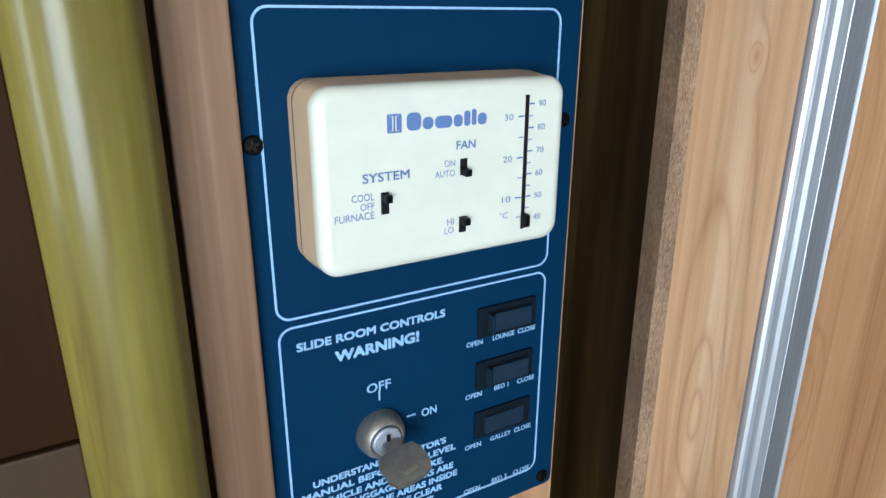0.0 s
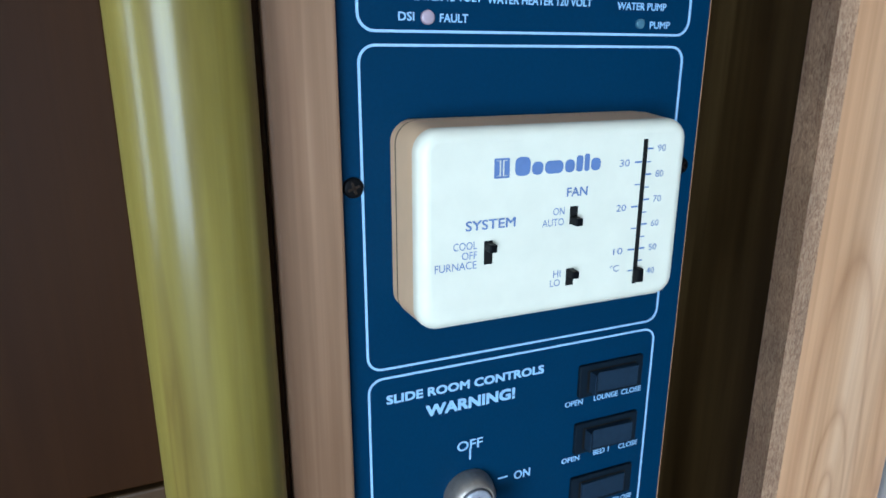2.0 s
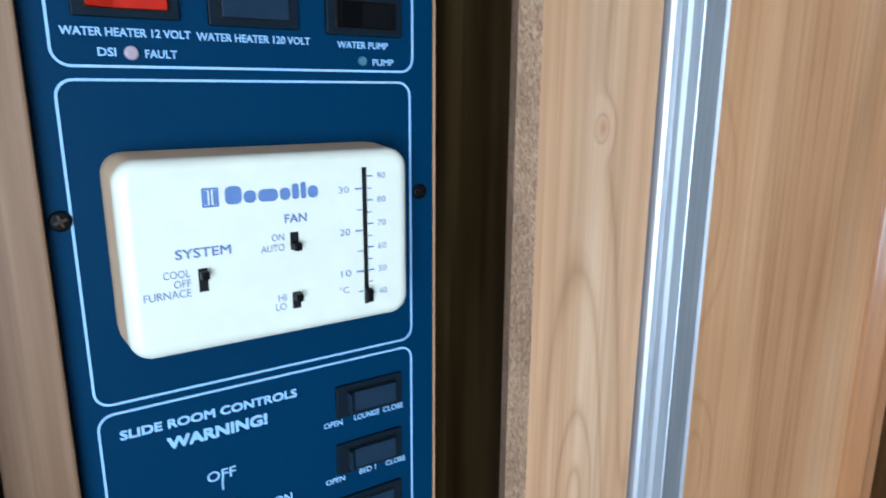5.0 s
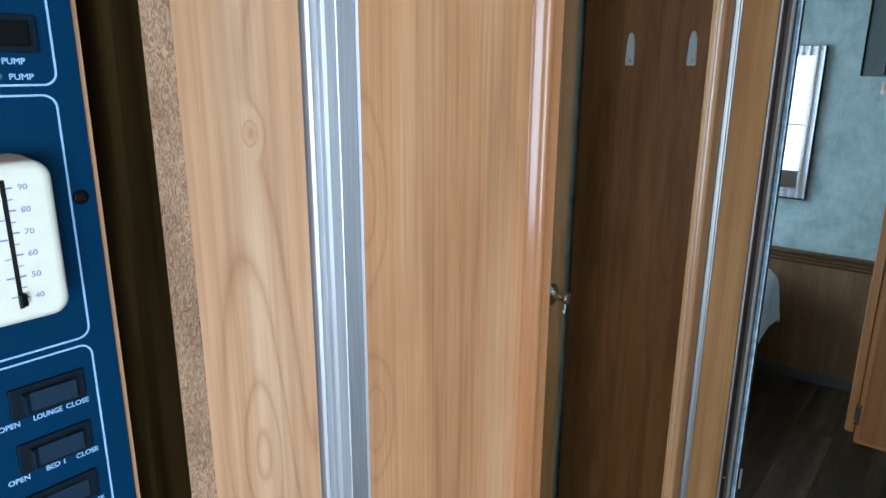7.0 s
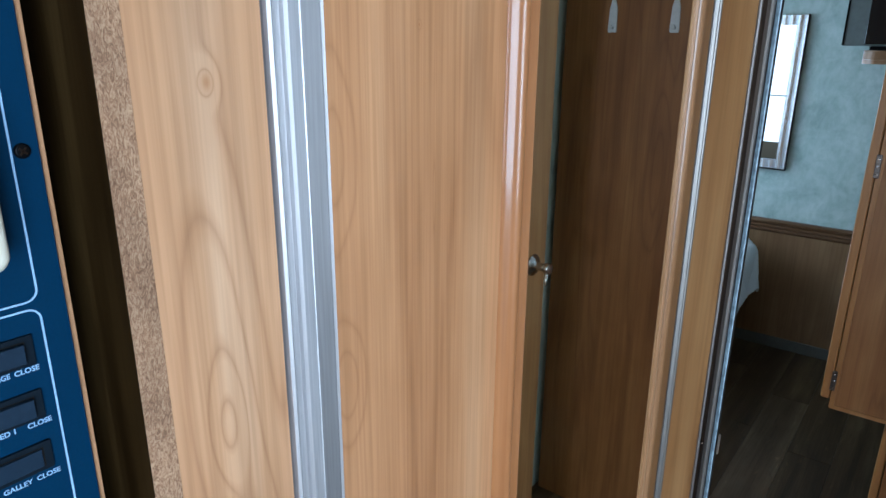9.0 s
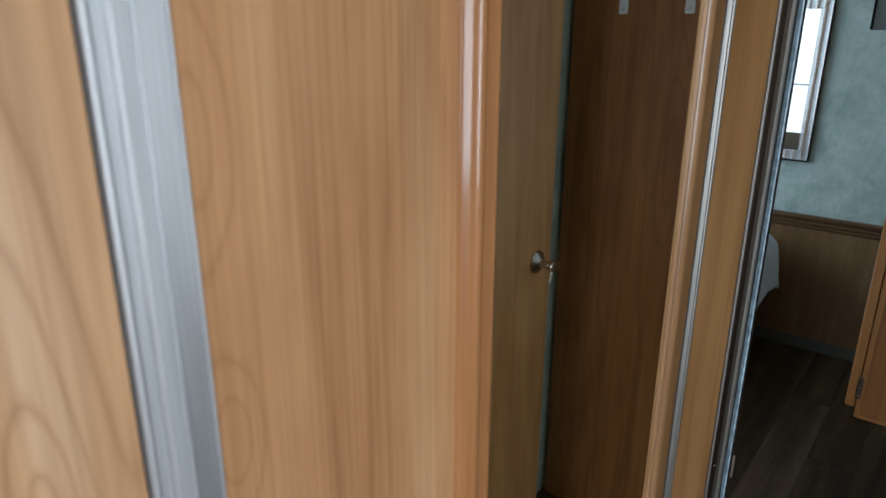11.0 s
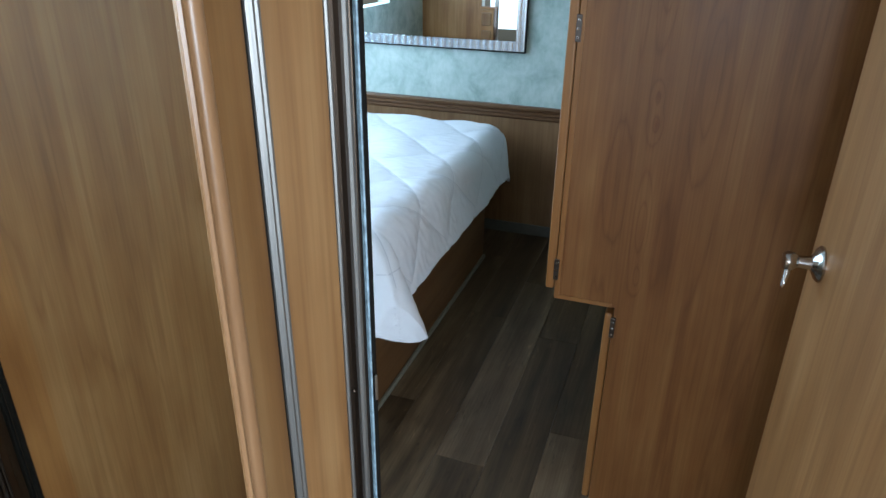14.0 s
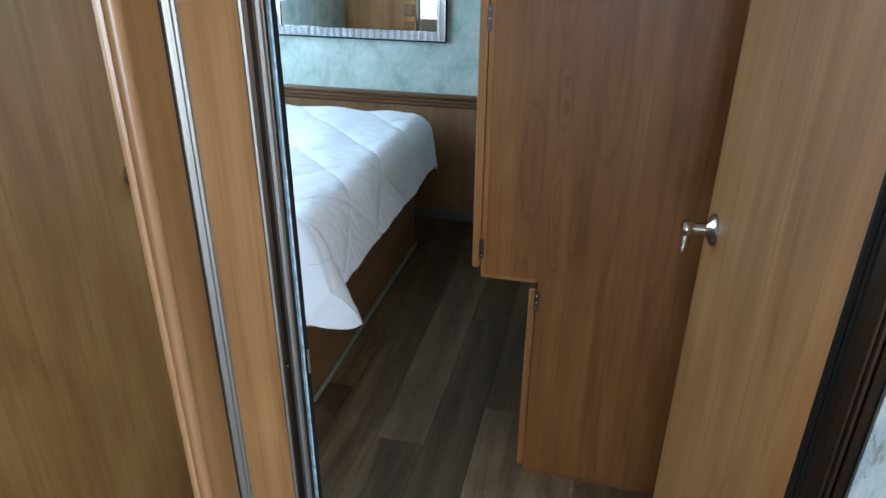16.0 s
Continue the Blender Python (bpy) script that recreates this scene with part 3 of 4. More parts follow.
part("tongue", block(-0.151, -0.147, -0.012, -0.0062, 1.356, 1.3725, 0.001), WHITE_PLASTIC, catch)
locker = thing("side_locker", (-0.24, 0.05, 0), "cupboard bay with brown door over oak veneer, both shade-darkened", "cabinet")
part("upper_door", block(-0.335, -0.1455, 0.02, 0.04, 1.411, 2.04, 0.001), LOCKER_RED, locker, "brown door, darkened with the bay's shade")
part("lower_board", block(-0.335, -0.1455, 0.02, 0.04, 0, 1.409, 0.001), LOCKER_WOOD, locker, "oak lower board, darkened with the bay's shade")
part("side_wall", block(-0.42, -0.336, 0.018, 0.095, 0, 2.04), OAK, locker)

# ---- hall: pier board, aluminium profile, cupboard door ----
pier = thing("pier_board", (0.125, -0.03, 0), "pale cherry veneered board with a rough grained edge", "board")
part("face", prism([(0.0915, -0.0485), (0.1603, -0.0485), (0.1603, -0.0305), (0.0915, -0.0305)], 0, 2.04), CHERRY, pier)
part("edge_band", prism([(0.0745, -0.0546), (0.0912, -0.0488), (0.0912, -0.0305), (0.0905, -0.0305)], 0, 2.04), END_GRAIN, pier, "rough brown edge grain")
prof = thing("aluminium_profile", (0.178, -0.05, 0), "brushed aluminium upright profile with raised ribs", "profile")
part("gasket", prism([(0.1604, -0.03), (0.1604, -0.046), (0.162, -0.046), (0.162, -0.03)], 0, 2.04), RUBBER, prof, "black gap line")
part("flange", prism([(0.1621, -0.03), (0.1621, -0.0512), (0.1635, -0.0527), (0.1652, -0.0515), (0.1652, -0.03)], 0, 2.04), ALU, prof)
part("groove", prism([(0.1653, -0.03), (0.1653, -0.0495), (0.1702, -0.0505), (0.1702, -0.03)], 0, 2.04), ALU, prof)
part("rib", prism([(0.1703, -0.03), (0.1703, -0.0535), (0.1715, -0.0555), (0.1773, -0.0566), (0.1783, -0.0557), (0.1788, -0.0562), (0.1796, -0.054), (0.1796, -0.03)], 0, 2.04), ALU, prof)
part("web", prism([(0.1797, -0.03), (0.1797, -0.0545), (0.1893, -0.0588), (0.1893, -0.03)], 0, 2.04), ALU_DARK, prof, "flat web, its shade in the colour")
part("lip", prism([(0.1894, -0.03), (0.1894, -0.0592), (0.1901, -0.0606), (0.1908, -0.0592), (0.1908, -0.03)], 0, 2.04), ALU, prof)
part("end_gasket", prism([(0.1909, -0.03), (0.1909, -0.056), (0.1919, -0.056), (0.1919, -0.03)], 0, 2.04), RUBBER, prof, "black gap line")
leaf = thing("hall_closet", (0.29, -0.05, 0), "pale cherry veneered cupboard door with a red-brown rounded moulding", "door")
part("panel", prism([(0.192, -0.0575), (0.3665, -0.0575), (0.3665, -0.035), (0.192, -0.035)], 0, 2.04), CHERRY_DOOR, leaf)
mould = [(0.3668, -0.035), (0.3668, -0.0585), (0.3685, -0.0608), (0.3712, -0.0628)]
for i in range(17):
    a = radians(150 - 120 * i / 16)
    mould.append((0.3778 + 0.0062 * math.cos(a), -0.0602 - 0.0088 * math.sin(a)))
mould += [(0.3868, -0.0662), (0.3925, -0.0684), (0.3955, -0.0672), (0.396, -0.035)]
part("moulding", prism(mould, 0, 2.04), CHERRY_RED, leaf, "red-brown rounded moulding with a sheen", True)

glass = thing("mirror_door", (0.57, -0.05, 0), "full-height silvered mirror door beside the bedroom doorway", "mirror")
part("mirror_pane", block(0.3962, 0.7402, -0.0653, -0.0603, 0.01, 2.04), MIRROR, glass)
part("backing", block(0.3962, 0.7402, -0.0598, -0.045, 0.01, 2.04), DARK_WOOD, glass)

# ---- left jamb of the doorway ----
jamb = thing("left_door_jamb", (0.84, -0.06, 0), "golden oak door jamb with aluminium strips and bronze channel", "door jamb")
part("bead", prism([(0.7405, -0.045), (0.7405, -0.0668), (0.7425, -0.069), (0.7455, -0.0685), (0.7472, -0.066), (0.7472, -0.045)], 0, 2.04), PEACH, jamb, "thin pale bead")
rnd = [(0.7500, -0.045), (0.7500, -0.062)]
for i in range(15):
    a = radians(180 - 150 * i / 14)
    rnd.append((0.759 + 0.0088 * math.cos(a), -0.0645 - 0.0075 * math.sin(a)))
rnd += [(0.7685, -0.066), (0.7685, -0.045)]
part("round_moulding", prism(rnd, 0, 2.04), PEACH, jamb, "pale rounded moulding", True)
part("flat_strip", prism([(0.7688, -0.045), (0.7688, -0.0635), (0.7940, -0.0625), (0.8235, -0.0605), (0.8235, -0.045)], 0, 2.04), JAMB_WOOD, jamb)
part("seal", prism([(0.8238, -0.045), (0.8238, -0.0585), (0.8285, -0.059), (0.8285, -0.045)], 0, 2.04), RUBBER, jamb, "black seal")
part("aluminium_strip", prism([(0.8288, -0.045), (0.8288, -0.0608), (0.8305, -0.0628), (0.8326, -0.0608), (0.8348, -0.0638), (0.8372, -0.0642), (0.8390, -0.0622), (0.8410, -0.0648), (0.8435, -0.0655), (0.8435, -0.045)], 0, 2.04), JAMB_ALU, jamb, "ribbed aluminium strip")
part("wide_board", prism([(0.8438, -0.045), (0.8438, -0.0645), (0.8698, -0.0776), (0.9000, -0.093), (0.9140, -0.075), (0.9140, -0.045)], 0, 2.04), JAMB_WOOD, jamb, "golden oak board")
# the next strips lie on a slant: s along it, o outwards
ux, uy = 0.851, -0.525


def slant(s, o):
    return (0.9 + s * ux - o * 0.525, -0.093 + s * uy - o * 0.851)


def strip(name, s0, s1, o0, o1, mat, label=""):
    part(name, prism([slant(s0, -0.016), slant(s0, o0), slant((s0 + s1) / 2, (o0 + o1) / 2 + 0.0012), slant(s1, o1), slant(s1, -0.016)], 0, 2.04), mat, jamb, label)


strip("thin_strip", 0.0005, 0.0055, 0.002, 0.001, JAMB_ALU, "thin aluminium strip")
strip("channel", 0.0056, 0.0185, -0.004, -0.004, BRONZE, "dark bronze channel")
strip("stop_strip", 0.0186, 0.0265, 0.002, 0.001, JAMB_ALU, "rounded aluminium stop")
strip("inner_channel", 0.0266, 0.034, -0.004, -0.004, BRONZE, "dark bronze channel")
strip("edge_strip", 0.0341, 0.0368, 0.0015, 0.001, WORN_BLUE, "worn pale blue painted edge")
strip("edge_seal", 0.0369, 0.046, -0.002, -0.004, RUBBER, "black seal")
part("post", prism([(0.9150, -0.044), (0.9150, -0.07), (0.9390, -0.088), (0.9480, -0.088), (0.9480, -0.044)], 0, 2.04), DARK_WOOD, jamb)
x, y = slant(0.012, -0.002)
bm = bmesh.new()
bmesh.ops.create_uvsphere(bm, u_segments=10, v_segments=6, radius=0.0032)
bmesh.ops.translate(bm, verts=bm.verts[:], vec=(x, y, 0.967))
part("screw", bm, BRONZE, jamb, "dark screw head")
latch = slant(0.038, 0.004)
part("striker_plate", block(latch[0] - 0.001, latch[0] + 0.002, latch[1] - 0.003, latch[1], 0.945, 0.98, 0.0005), STEEL, jamb, "steel striker plate")

# ---- right jamb and door ----
rj = thing("right_door_jamb", (0.93, -0.73, 0), "dark bronze ribbed door jamb on the printed wall", "door jamb")
for a, b, o, m in ((-0.007, -0.0003, 0.0, BRONZE), (0.0, 0.005, 0.002, BRONZE_PALE), (0.005, 0.008, 0.0, BRONZE), (0.008, 0.012, 0.002, BRONZE_PALE), (0.012, 0.034, 0.0, BRONZE), (0.034, 0.044, -0.003, RUBBER), (0.044, 0.054, -0.002, RUBBER)):
    qx, qy = 0.853, 0.522
    p = [(0.911 + s * qx - oo * 0.522, -0.738 + s * qy + oo * 0.853) for s, oo in ((a, -0.012), (a, o), ((a + b) / 2, o + 0.0015), (b - 0.0003, o), (b - 0.0003, -0.012))]
    part("rib", prism(p, 0, 2.04), m, rj)
part("post", prism([(0.916, -0.752), (0.922, -0.7465), (0.954, -0.7295), (0.954, -0.7985), (0.9405, -0.7985), (0.9405, -0.752)], 0, 2.04), RUBBER, rj, "black seal")

door = thing("door_1", (0.955, -0.71, 0), "wood-veneered bedroom door standing wide open against the wardrobe", "door", kind="structure")
d0, d1 = Vector((0.957, -0.712)), Vector((1.5517, -0.6687))
du = (d1 - d0).normalized()
dn = Vector((-du.y, du.x))


def on_door(s, o):
    p = d0 + du * s + dn * o
    return (p.x, p.y)


L = (d1 - d0).length
part("leaf", prism([on_door(0.0602, 0), on_door(L - 0.003, 0), on_door(L, -0.003), on_door(L, -0.03), on_door(0.0602, -0.03)], 0.015, 1.98), OAK, door)
part("edge_band", prism([on_door(0, -0.002), on_door(0.002, 0.0), on_door(0.06, 0.0006), on_door(0.06, -0.03), on_door(0, -0.03)], 0.015, 1.98), OAK_EDGE, door, "worn orange edge band")
HX = 1.4895
hs = (Vector((HX, -0.673)) - d0).dot(du)


def round_part(name, profile, mat, parent, z, s, label=""):
    """Turned about an axis that stands out from the door; profile of (distance out, radius)."""
    bm = bmesh.new()
    loops = []
    for o, r in profile:
        c = on_door(s, o)
        loops.append([bm.verts.new((c[0] + du.x * r * math.cos(k * math.pi / 12), c[1] + du.y * r * math.cos(k * math.pi / 12), z + r * math.sin(k * math.pi / 12))) for k in range(24)])
    for a, b in zip(loops, loops[1:]):
        for i in range(24):
            bm.faces.new((a[i], a[(i + 1) % 24], b[(i + 1) % 24], b[i]))
    bm.faces.new(loops[0][::-1]), bm.faces.new(loops[-1])
    return part(name, bm, mat, parent, label, True)


handle = round_part("door_handle", [(0.0, 0.031), (0.003, 0.031), (0.007, 0.027), (0.011, 0.018), (0.016, 0.012), (0.036, 0.0105), (0.042, 0.015), (0.052, 0.0165), (0.057, 0.014), (0.058, 0.004)], CHROME, door, 0.968, hs, "polished nickel lever handle")
bm = bmesh.new()
pa = [(0.047, 0.0, 0.013, 0.012), (0.049, -0.02, 0.011, 0.011), (0.051, -0.042, 0.009, 0.008), (0.053, -0.058, 0.0085, 0.0065), (0.054, -0.066, 0.004, 0.004)]
loops = []
for o, s, w, h in pa:
    c = on_door(hs + s * 0.25, o)
    loops.append([bm.verts.new((c[0] + dn.x * w * 0.5 * math.cos(k * math.pi / 6) + du.x * w * 0.6 * math.sin(k * math.pi / 6), c[1] + dn.y * w * 0.5 * math.cos(k * math.pi / 6), 0.966 + s * 0.62)) for k in range(12)])
for a, b in zip(loops, loops[1:]):
    for i in range(12):
        bm.faces.new((a[i], a[(i + 1) % 12], b[(i + 1) % 12], b[i]))
bm.faces.new(loops[0][::-1]), bm.faces.new(loops[-1])
part("lever", bm, CHROME, handle, "", True)

round_part("door_stop", [(0.0, 0.011), (0.004, 0.011), (0.006, 0.006), (0.03, 0.005), (0.031, 0.009), (0.04, 0.009), (0.042, 0.006)], CHROME, door, 0.118, hs + 0.036, "small nickel door stop")

# ---- bedroom: wardrobe ----
ward = thing("wardrobe", (2.2, -0.5, 0), "stepped wood-veneered wardrobe with deep upper and shallow lower part", "wardrobe")
WX = 1.812
part("side_panel", prism([(-0.785, 0.0), (-0.3375, 0.0), (-0.3375, 0.64), (-0.1875, 0.64), (-0.1875, 2.04), (-0.785, 2.04)], WX, WX + 0.018, "x"), WARD_WOOD, ward)
part("upper_body", block(WX + 0.0185, 2.62, -0.785, -0.1885, 0.645, 2.04), WARD_WOOD, ward)
part("lower_body", block(WX + 0.0185, 2.62, -0.785, -0.3385, 0.0, 0.6445), WARD_WOOD, ward)
part("upper_door", block(WX - 0.004, 2.6, -0.1855, -0.164, 0.665, 2.02, 0.005), OAK_EDGE, ward, "orange oak edged door")
part("lower_door", block(WX + 0.002, 2.6, -0.3355, -0.316, 0.02, 0.62, 0.005), OAK_EDGE, ward, "orange oak edged door")
part("corner_bead", block(WX - 0.004, WX - 0.0003, -0.2, -0.1875, 0.645, 2.04, 0.001), OAK_EDGE, ward)
part("step_bead", block(WX - 0.003, WX - 0.0003, -0.33, -0.19, 0.64, 0.65), OAK_EDGE, ward)
part("kick_strip", block(WX - 0.004, WX - 0.0003, -0.66, -0.339, 0.0, 0.01), WAINSCOT, ward)


def hinge(z, y, parent):
    h = part("hinge", block(WX - 0.0065, WX - 0.0003, y - 0.008, y + 0.004, z - 0.028, z + 0.028, 0.001), BRONZE_PALE, parent, "small steel hinge")
    for k in (-0.018, 0.0, 0.018):
        part("screw", block(WX - 0.0085, WX - 0.0066, y - 0.0045, y + 0.0005, z + k - 0.0025, z + k + 0.0025, 0.0008), CHROME, h)


hinge(0.72, -0.186, ward)
hinge(1.285, -0.186, ward)
hinge(0.585, -0.336, ward)
hook = thing("coat_hook", (WX - 0.0005, -0.461, 1.628), "grey-white adhesive plastic coat hook on the wardrobe side", "hook", "hooks on the wardrobe")
part("plate", prism([(-0.461 + y, 1.628 + z) for y, z in ((-0.011, -0.044), (0.011, -0.044), (0.0125, -0.036), (0.0105, 0.02), (0.006, 0.04), (0.002, 0.045), (-0.002, 0.045), (-0.006, 0.04), (-0.0105, 0.02), (-0.0125, -0.036))], WX - 0.005, WX - 0.0005, "x"), WHITE_PLASTIC, hook)
part("prong", prism([(WX - 0.0053, 1.592), (WX - 0.017, 1.594), (WX - 0.019, 1.603), (WX - 0.0165, 1.604), (WX - 0.0145, 1.599), (WX - 0.0053, 1.599)], -0.466, -0.456, "y"), WHITE_PLASTIC, hook)
copy_thing(hook, Matrix.Translation((WX - 0.0005, -0.637, 1.628)))

# ---- bedroom: bed ----
base = thing("bed_base", (2.65, 1.2, 0), "brown wood-veneered bed base box with a pale floor strip", "bed base")
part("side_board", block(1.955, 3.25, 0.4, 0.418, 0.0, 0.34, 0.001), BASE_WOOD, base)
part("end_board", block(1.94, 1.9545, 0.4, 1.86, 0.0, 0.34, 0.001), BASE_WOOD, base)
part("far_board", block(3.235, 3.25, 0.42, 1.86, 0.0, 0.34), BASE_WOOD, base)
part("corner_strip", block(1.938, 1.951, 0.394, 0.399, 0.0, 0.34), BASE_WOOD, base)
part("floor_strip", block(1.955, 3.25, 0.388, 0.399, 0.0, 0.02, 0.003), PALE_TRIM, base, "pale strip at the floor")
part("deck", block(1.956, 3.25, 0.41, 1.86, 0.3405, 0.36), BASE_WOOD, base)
tagged(part("mattress", block(2.0, 3.38, 0.43, 1.86, 0.362, 0.565, 0.04, 4), LINEN, smooth=True), "white sheeted mattress on the bed base", "mattress")

X0, X1, Y0, TOP = 2.06, 3.4, 0.46, 0.632
R = 0.1


def drape(u, v):
    """Cloth laid flat at (u, v), then let down over the bed's edges."""
    dx = (X0 - u) if u < X0 else (X1 - u if u > X1 else 0.0)
    dy = max(0.0, Y0 - v)
    cx, cy = min(max(u, X0), X1), max(v, Y0)
    d = math.hypot(dx, dy)
    ox, oy = ((-dx / d) if d else 0.0, (-dy / d) if d else 0.0)
    if u < X0:
        ox = -abs(ox)
    elif u > X1:
        ox = abs(ox)
    arc = R * math.pi / 2
    if d < arc:
        out, down = R * math.sin(d / R), R * (1 - math.cos(d / R))
    else:
        out, down = R + (d - arc) * 0.16, R + (d - arc) * 0.97
    corner = min(abs(dx), dy, 0.14)
    out += (1.1 if u < X0 else 0.05) * corner
    x, y, z = cx + ox * out, cy + oy * out, TOP - down
    # diamond quilting and soft creases
    p, q = (u + v - 0.14) / 0.365, (u - v - 0.16) / 0.365
    puff = (abs(math.sin(math.pi * p)) ** 0.28) * (abs(math.sin(math.pi * q)) ** 0.28)
    w = noise.noise((u * 5, v * 5, 0.3)) * 0.01 + noise.noise((u * 15, v * 9, 1.7)) * 0.0035 - abs(noise.noise((u * 26 + v * 10, v * 12 - u * 6, 4.1))) * 0.006
    lift = 0.015 * puff + w - 0.007
    fall = min(1.0, d / arc)
    fold = math.sin((u * 13 if dy > abs(dx) else v * 13) + 3 * noise.noise((u * 2, v * 2, 9))) * 0.007 * max(0, fall - 0.4)
    return (x + ox * (lift * fall + fold), y + oy * (lift * fall + fold), z + lift * (1 - 0.8 * fall))


bm = bmesh.new()
NU, NV = 260, 260
grid = []
for i in range(NU + 1):
    u = 1.812 + (3.55 - 1.812) * i / NU
    near = 0.14 + (0.2 * (1 - math.sqrt(max(0.0, 1 - ((1.955 - u) / 0.145) ** 2))) if u < 1.955 else 0.0)
    grid.append([bm.verts.new(drape(u, near + (1.84 - near) * j / NV)) for j in range(NV + 1)])
for i in range(NU):
    for j in range(NV):
        bm.faces.new((grid[i][j], grid[i + 1][j], grid[i + 1][j + 1], grid[i][j + 1]))
quilt = tagged(part("comforter", bm, LINEN, smooth=True), "white diamond-quilted comforter hanging over the bed's edges", "comforter")
sol = quilt.modifiers.new("thick", "SOLIDIFY")
sol.thickness, sol.offset = 0.012, -1


def seam(k, family):
    """A stitched line along one diagonal of the quilting."""
    bm = bmesh.new()
    last = None
    for i in range(241):
        u = 1.95 + 1.5 * i / 240
        v = (0.14 + 0.365 * k - u) if family else (u - 0.16 - 0.365 * k)
        if not 0.17 < v < 1.8 or (u < 2.02 and v < 0.3):
            last = None
            continue
        side = 1 if family else -1
        pair = []
        for o in (-0.0016, 0.0016):
            x, y, z = drape(u + o * 0.7, v + o * 0.7 * side)
            fall = min(1.0, max(0.0, Y0 - v) / (R * 1.57))
            pair.append(bm.verts.new((x, y - 0.0022 * fall, z + 0.0022 * (1 - fall) + 0.0006)))
        if last:
            bm.faces.new((last[0], pair[0], pair[1], last[1]))
        last = pair
    if bm.faces:
        part("seam", bm, SEAM, quilt, "stitched quilting seam")
    else:
        bm.free()


for k in range(4, 15):
    seam(k, True)
for k in range(0, 10):
    seam(k, False)

# ---- bedroom: wall mirror, television, shelf ----
wm = thing("wall_mirror", (3.62, 0.79, 1.31), "rectangular wall mirror framed in ribbed mirror strips", "mirror")
MY0, MY1, MZ0, MZ1 = 0.333, 1.245, 0.953, 1.68
part("mirror_pane", block(3.602, 3.607, MY0 + 0.045, MY1 - 0.045, MZ0 + 0.045, MZ1 - 0.045), CLEAR_MIRROR, wm)
part("backing", block(3.608, 3.6195, MY0 + 0.01, MY1 - 0.01, MZ0 + 0.01, MZ1 - 0.01), RUBBER, wm)


def mitre(a, b, c, d):
    bm = bmesh.new()
    prism([a, b, c, d], 3.594, 3.6075, "x", bm)
    part("frame_strip", bm, RIBBED, wm)


w = 0.044
mitre((MY0, MZ0), (MY1, MZ0), (MY1 - w, MZ0 + w), (MY0 + w, MZ0 + w))
mitre((MY0, MZ1), (MY1, MZ1), (MY1 - w, MZ1 - w), (MY0 + w, MZ1 - w))
mitre((MY0, MZ0 + 0.002), (MY0, MZ1 - 0.002), (MY0 + w - 0.001, MZ1 - w - 0.002), (MY0 + w - 0.001, MZ0 + w + 0.002))
mitre((MY1, MZ0 + 0.002), (MY1, MZ1 - 0.002), (MY1 - w + 0.001, MZ1 - w - 0.002), (MY1 - w + 0.001, MZ0 + w + 0.002))
part("edge_line", block(3.5945, 3.6195, MY0 - 0.004, MY0 - 0.0005, MZ0 - 0.003, MZ1 + 0.003), BLACK, wm)
part("edge_line", block(3.5945, 3.6195, MY0 - 0.004, MY1 + 0.004, MZ0 - 0.007, MZ0 - 0.0035), BLACK, wm)

tv = thing("television", (3.4, 0.0, 1.56), "dark flat television on a rounded corner shelf", "television")
part("casing", block(3.42, 3.5, -0.34, 0.155, 1.545, 1.9, 0.004), TV_SIDE, tv, "casing coloured as the screen's reflection of the green wall")
part("screen", block(3.412, 3.4195, -0.33, 0.07, 1.552, 1.892, 0.002), SCREEN, tv, "dark glass screen")
part("edge_line", block(3.4165, 3.4195, 0.146, 0.1545, 1.549, 1.896), BLACK, tv)
part("foot", block(3.44, 3.49, -0.2, 0.05, 1.5285, 1.5445, 0.003), BLACK, tv)
sh = [(3.62, -0.79), (3.62, 0.06)]
for i in range(9):
    a = radians(90 * i / 8)
    sh.append((3.36 - 0.06 * math.sin(a), 0.0 + 0.06 * math.cos(a)))
sh += [(3.3, -0.79)]
shelf = thing("corner_shelf", (3.46, -0.37, 1.48), "oak corner shelf with a rounded front edge", "shelf")
part("board", prism(sh, 1.492, 1.528), JAMB_WOOD, shelf)
part("lip", prism([(3.36 + (x - 3.36) * 1.0, y) for x, y in sh], 1.474, 1.4915), PEACH, shelf, "pale rounded lip")

# ---- control panel ----
panel = thing("control_unit", (-0.004, 0.0, 1.49), "navy enamelled motorhome control panel screwed to the cupboard", "control panel")
PZ0, PZ1 = 1.3195, 1.668
PX0, PX1 = -0.08, 0.072
plate = part("plate", pillow((PX0 + PX1) / 2, (PZ0 + PZ1) / 2, PX1 - PX0, PZ1 - PZ0, 0.004, 0.003, 0.0, 0.0006), NAVY, panel)
YT = -0.0004


def frame_line(x0, x1, z0, z1):
    part("border_line", ring((x0 + x1) / 2, (z0 + z1) / 2, x1 - x0, z1 - z0, 0.006, 0.0009, 0.0002, -0.00035), INK, panel, "pale blue printed border")


frame_line(-0.0727, 0.062, 1.5705, 1.6585)
frame_line(-0.0727, 0.0605, 1.4505, 1.567)
frame_line(-0.0727, 0.0602, 1.333, 1.4476)


def word(text, cx, cz, w, h, bold=0.0, mat=INK, y=YT, parent=None):
    return lettering(text, cx, cz, w, h, y, mat, parent or panel, bold)


word("MONITOR PANEL", -0.0048, 1.6488, 0.048, 0.0036, 0.1)
word("BATTERY VOLTAGE", -0.0046, 1.6409, 0.0318, 0.0029, 0.05)
word("BATTERY", 0.0389, 1.6336, 0.0155, 0.0027, 0.05)
word("HOUSE", 0.0287, 1.6094, 0.0118, 0.0027, 0.05)
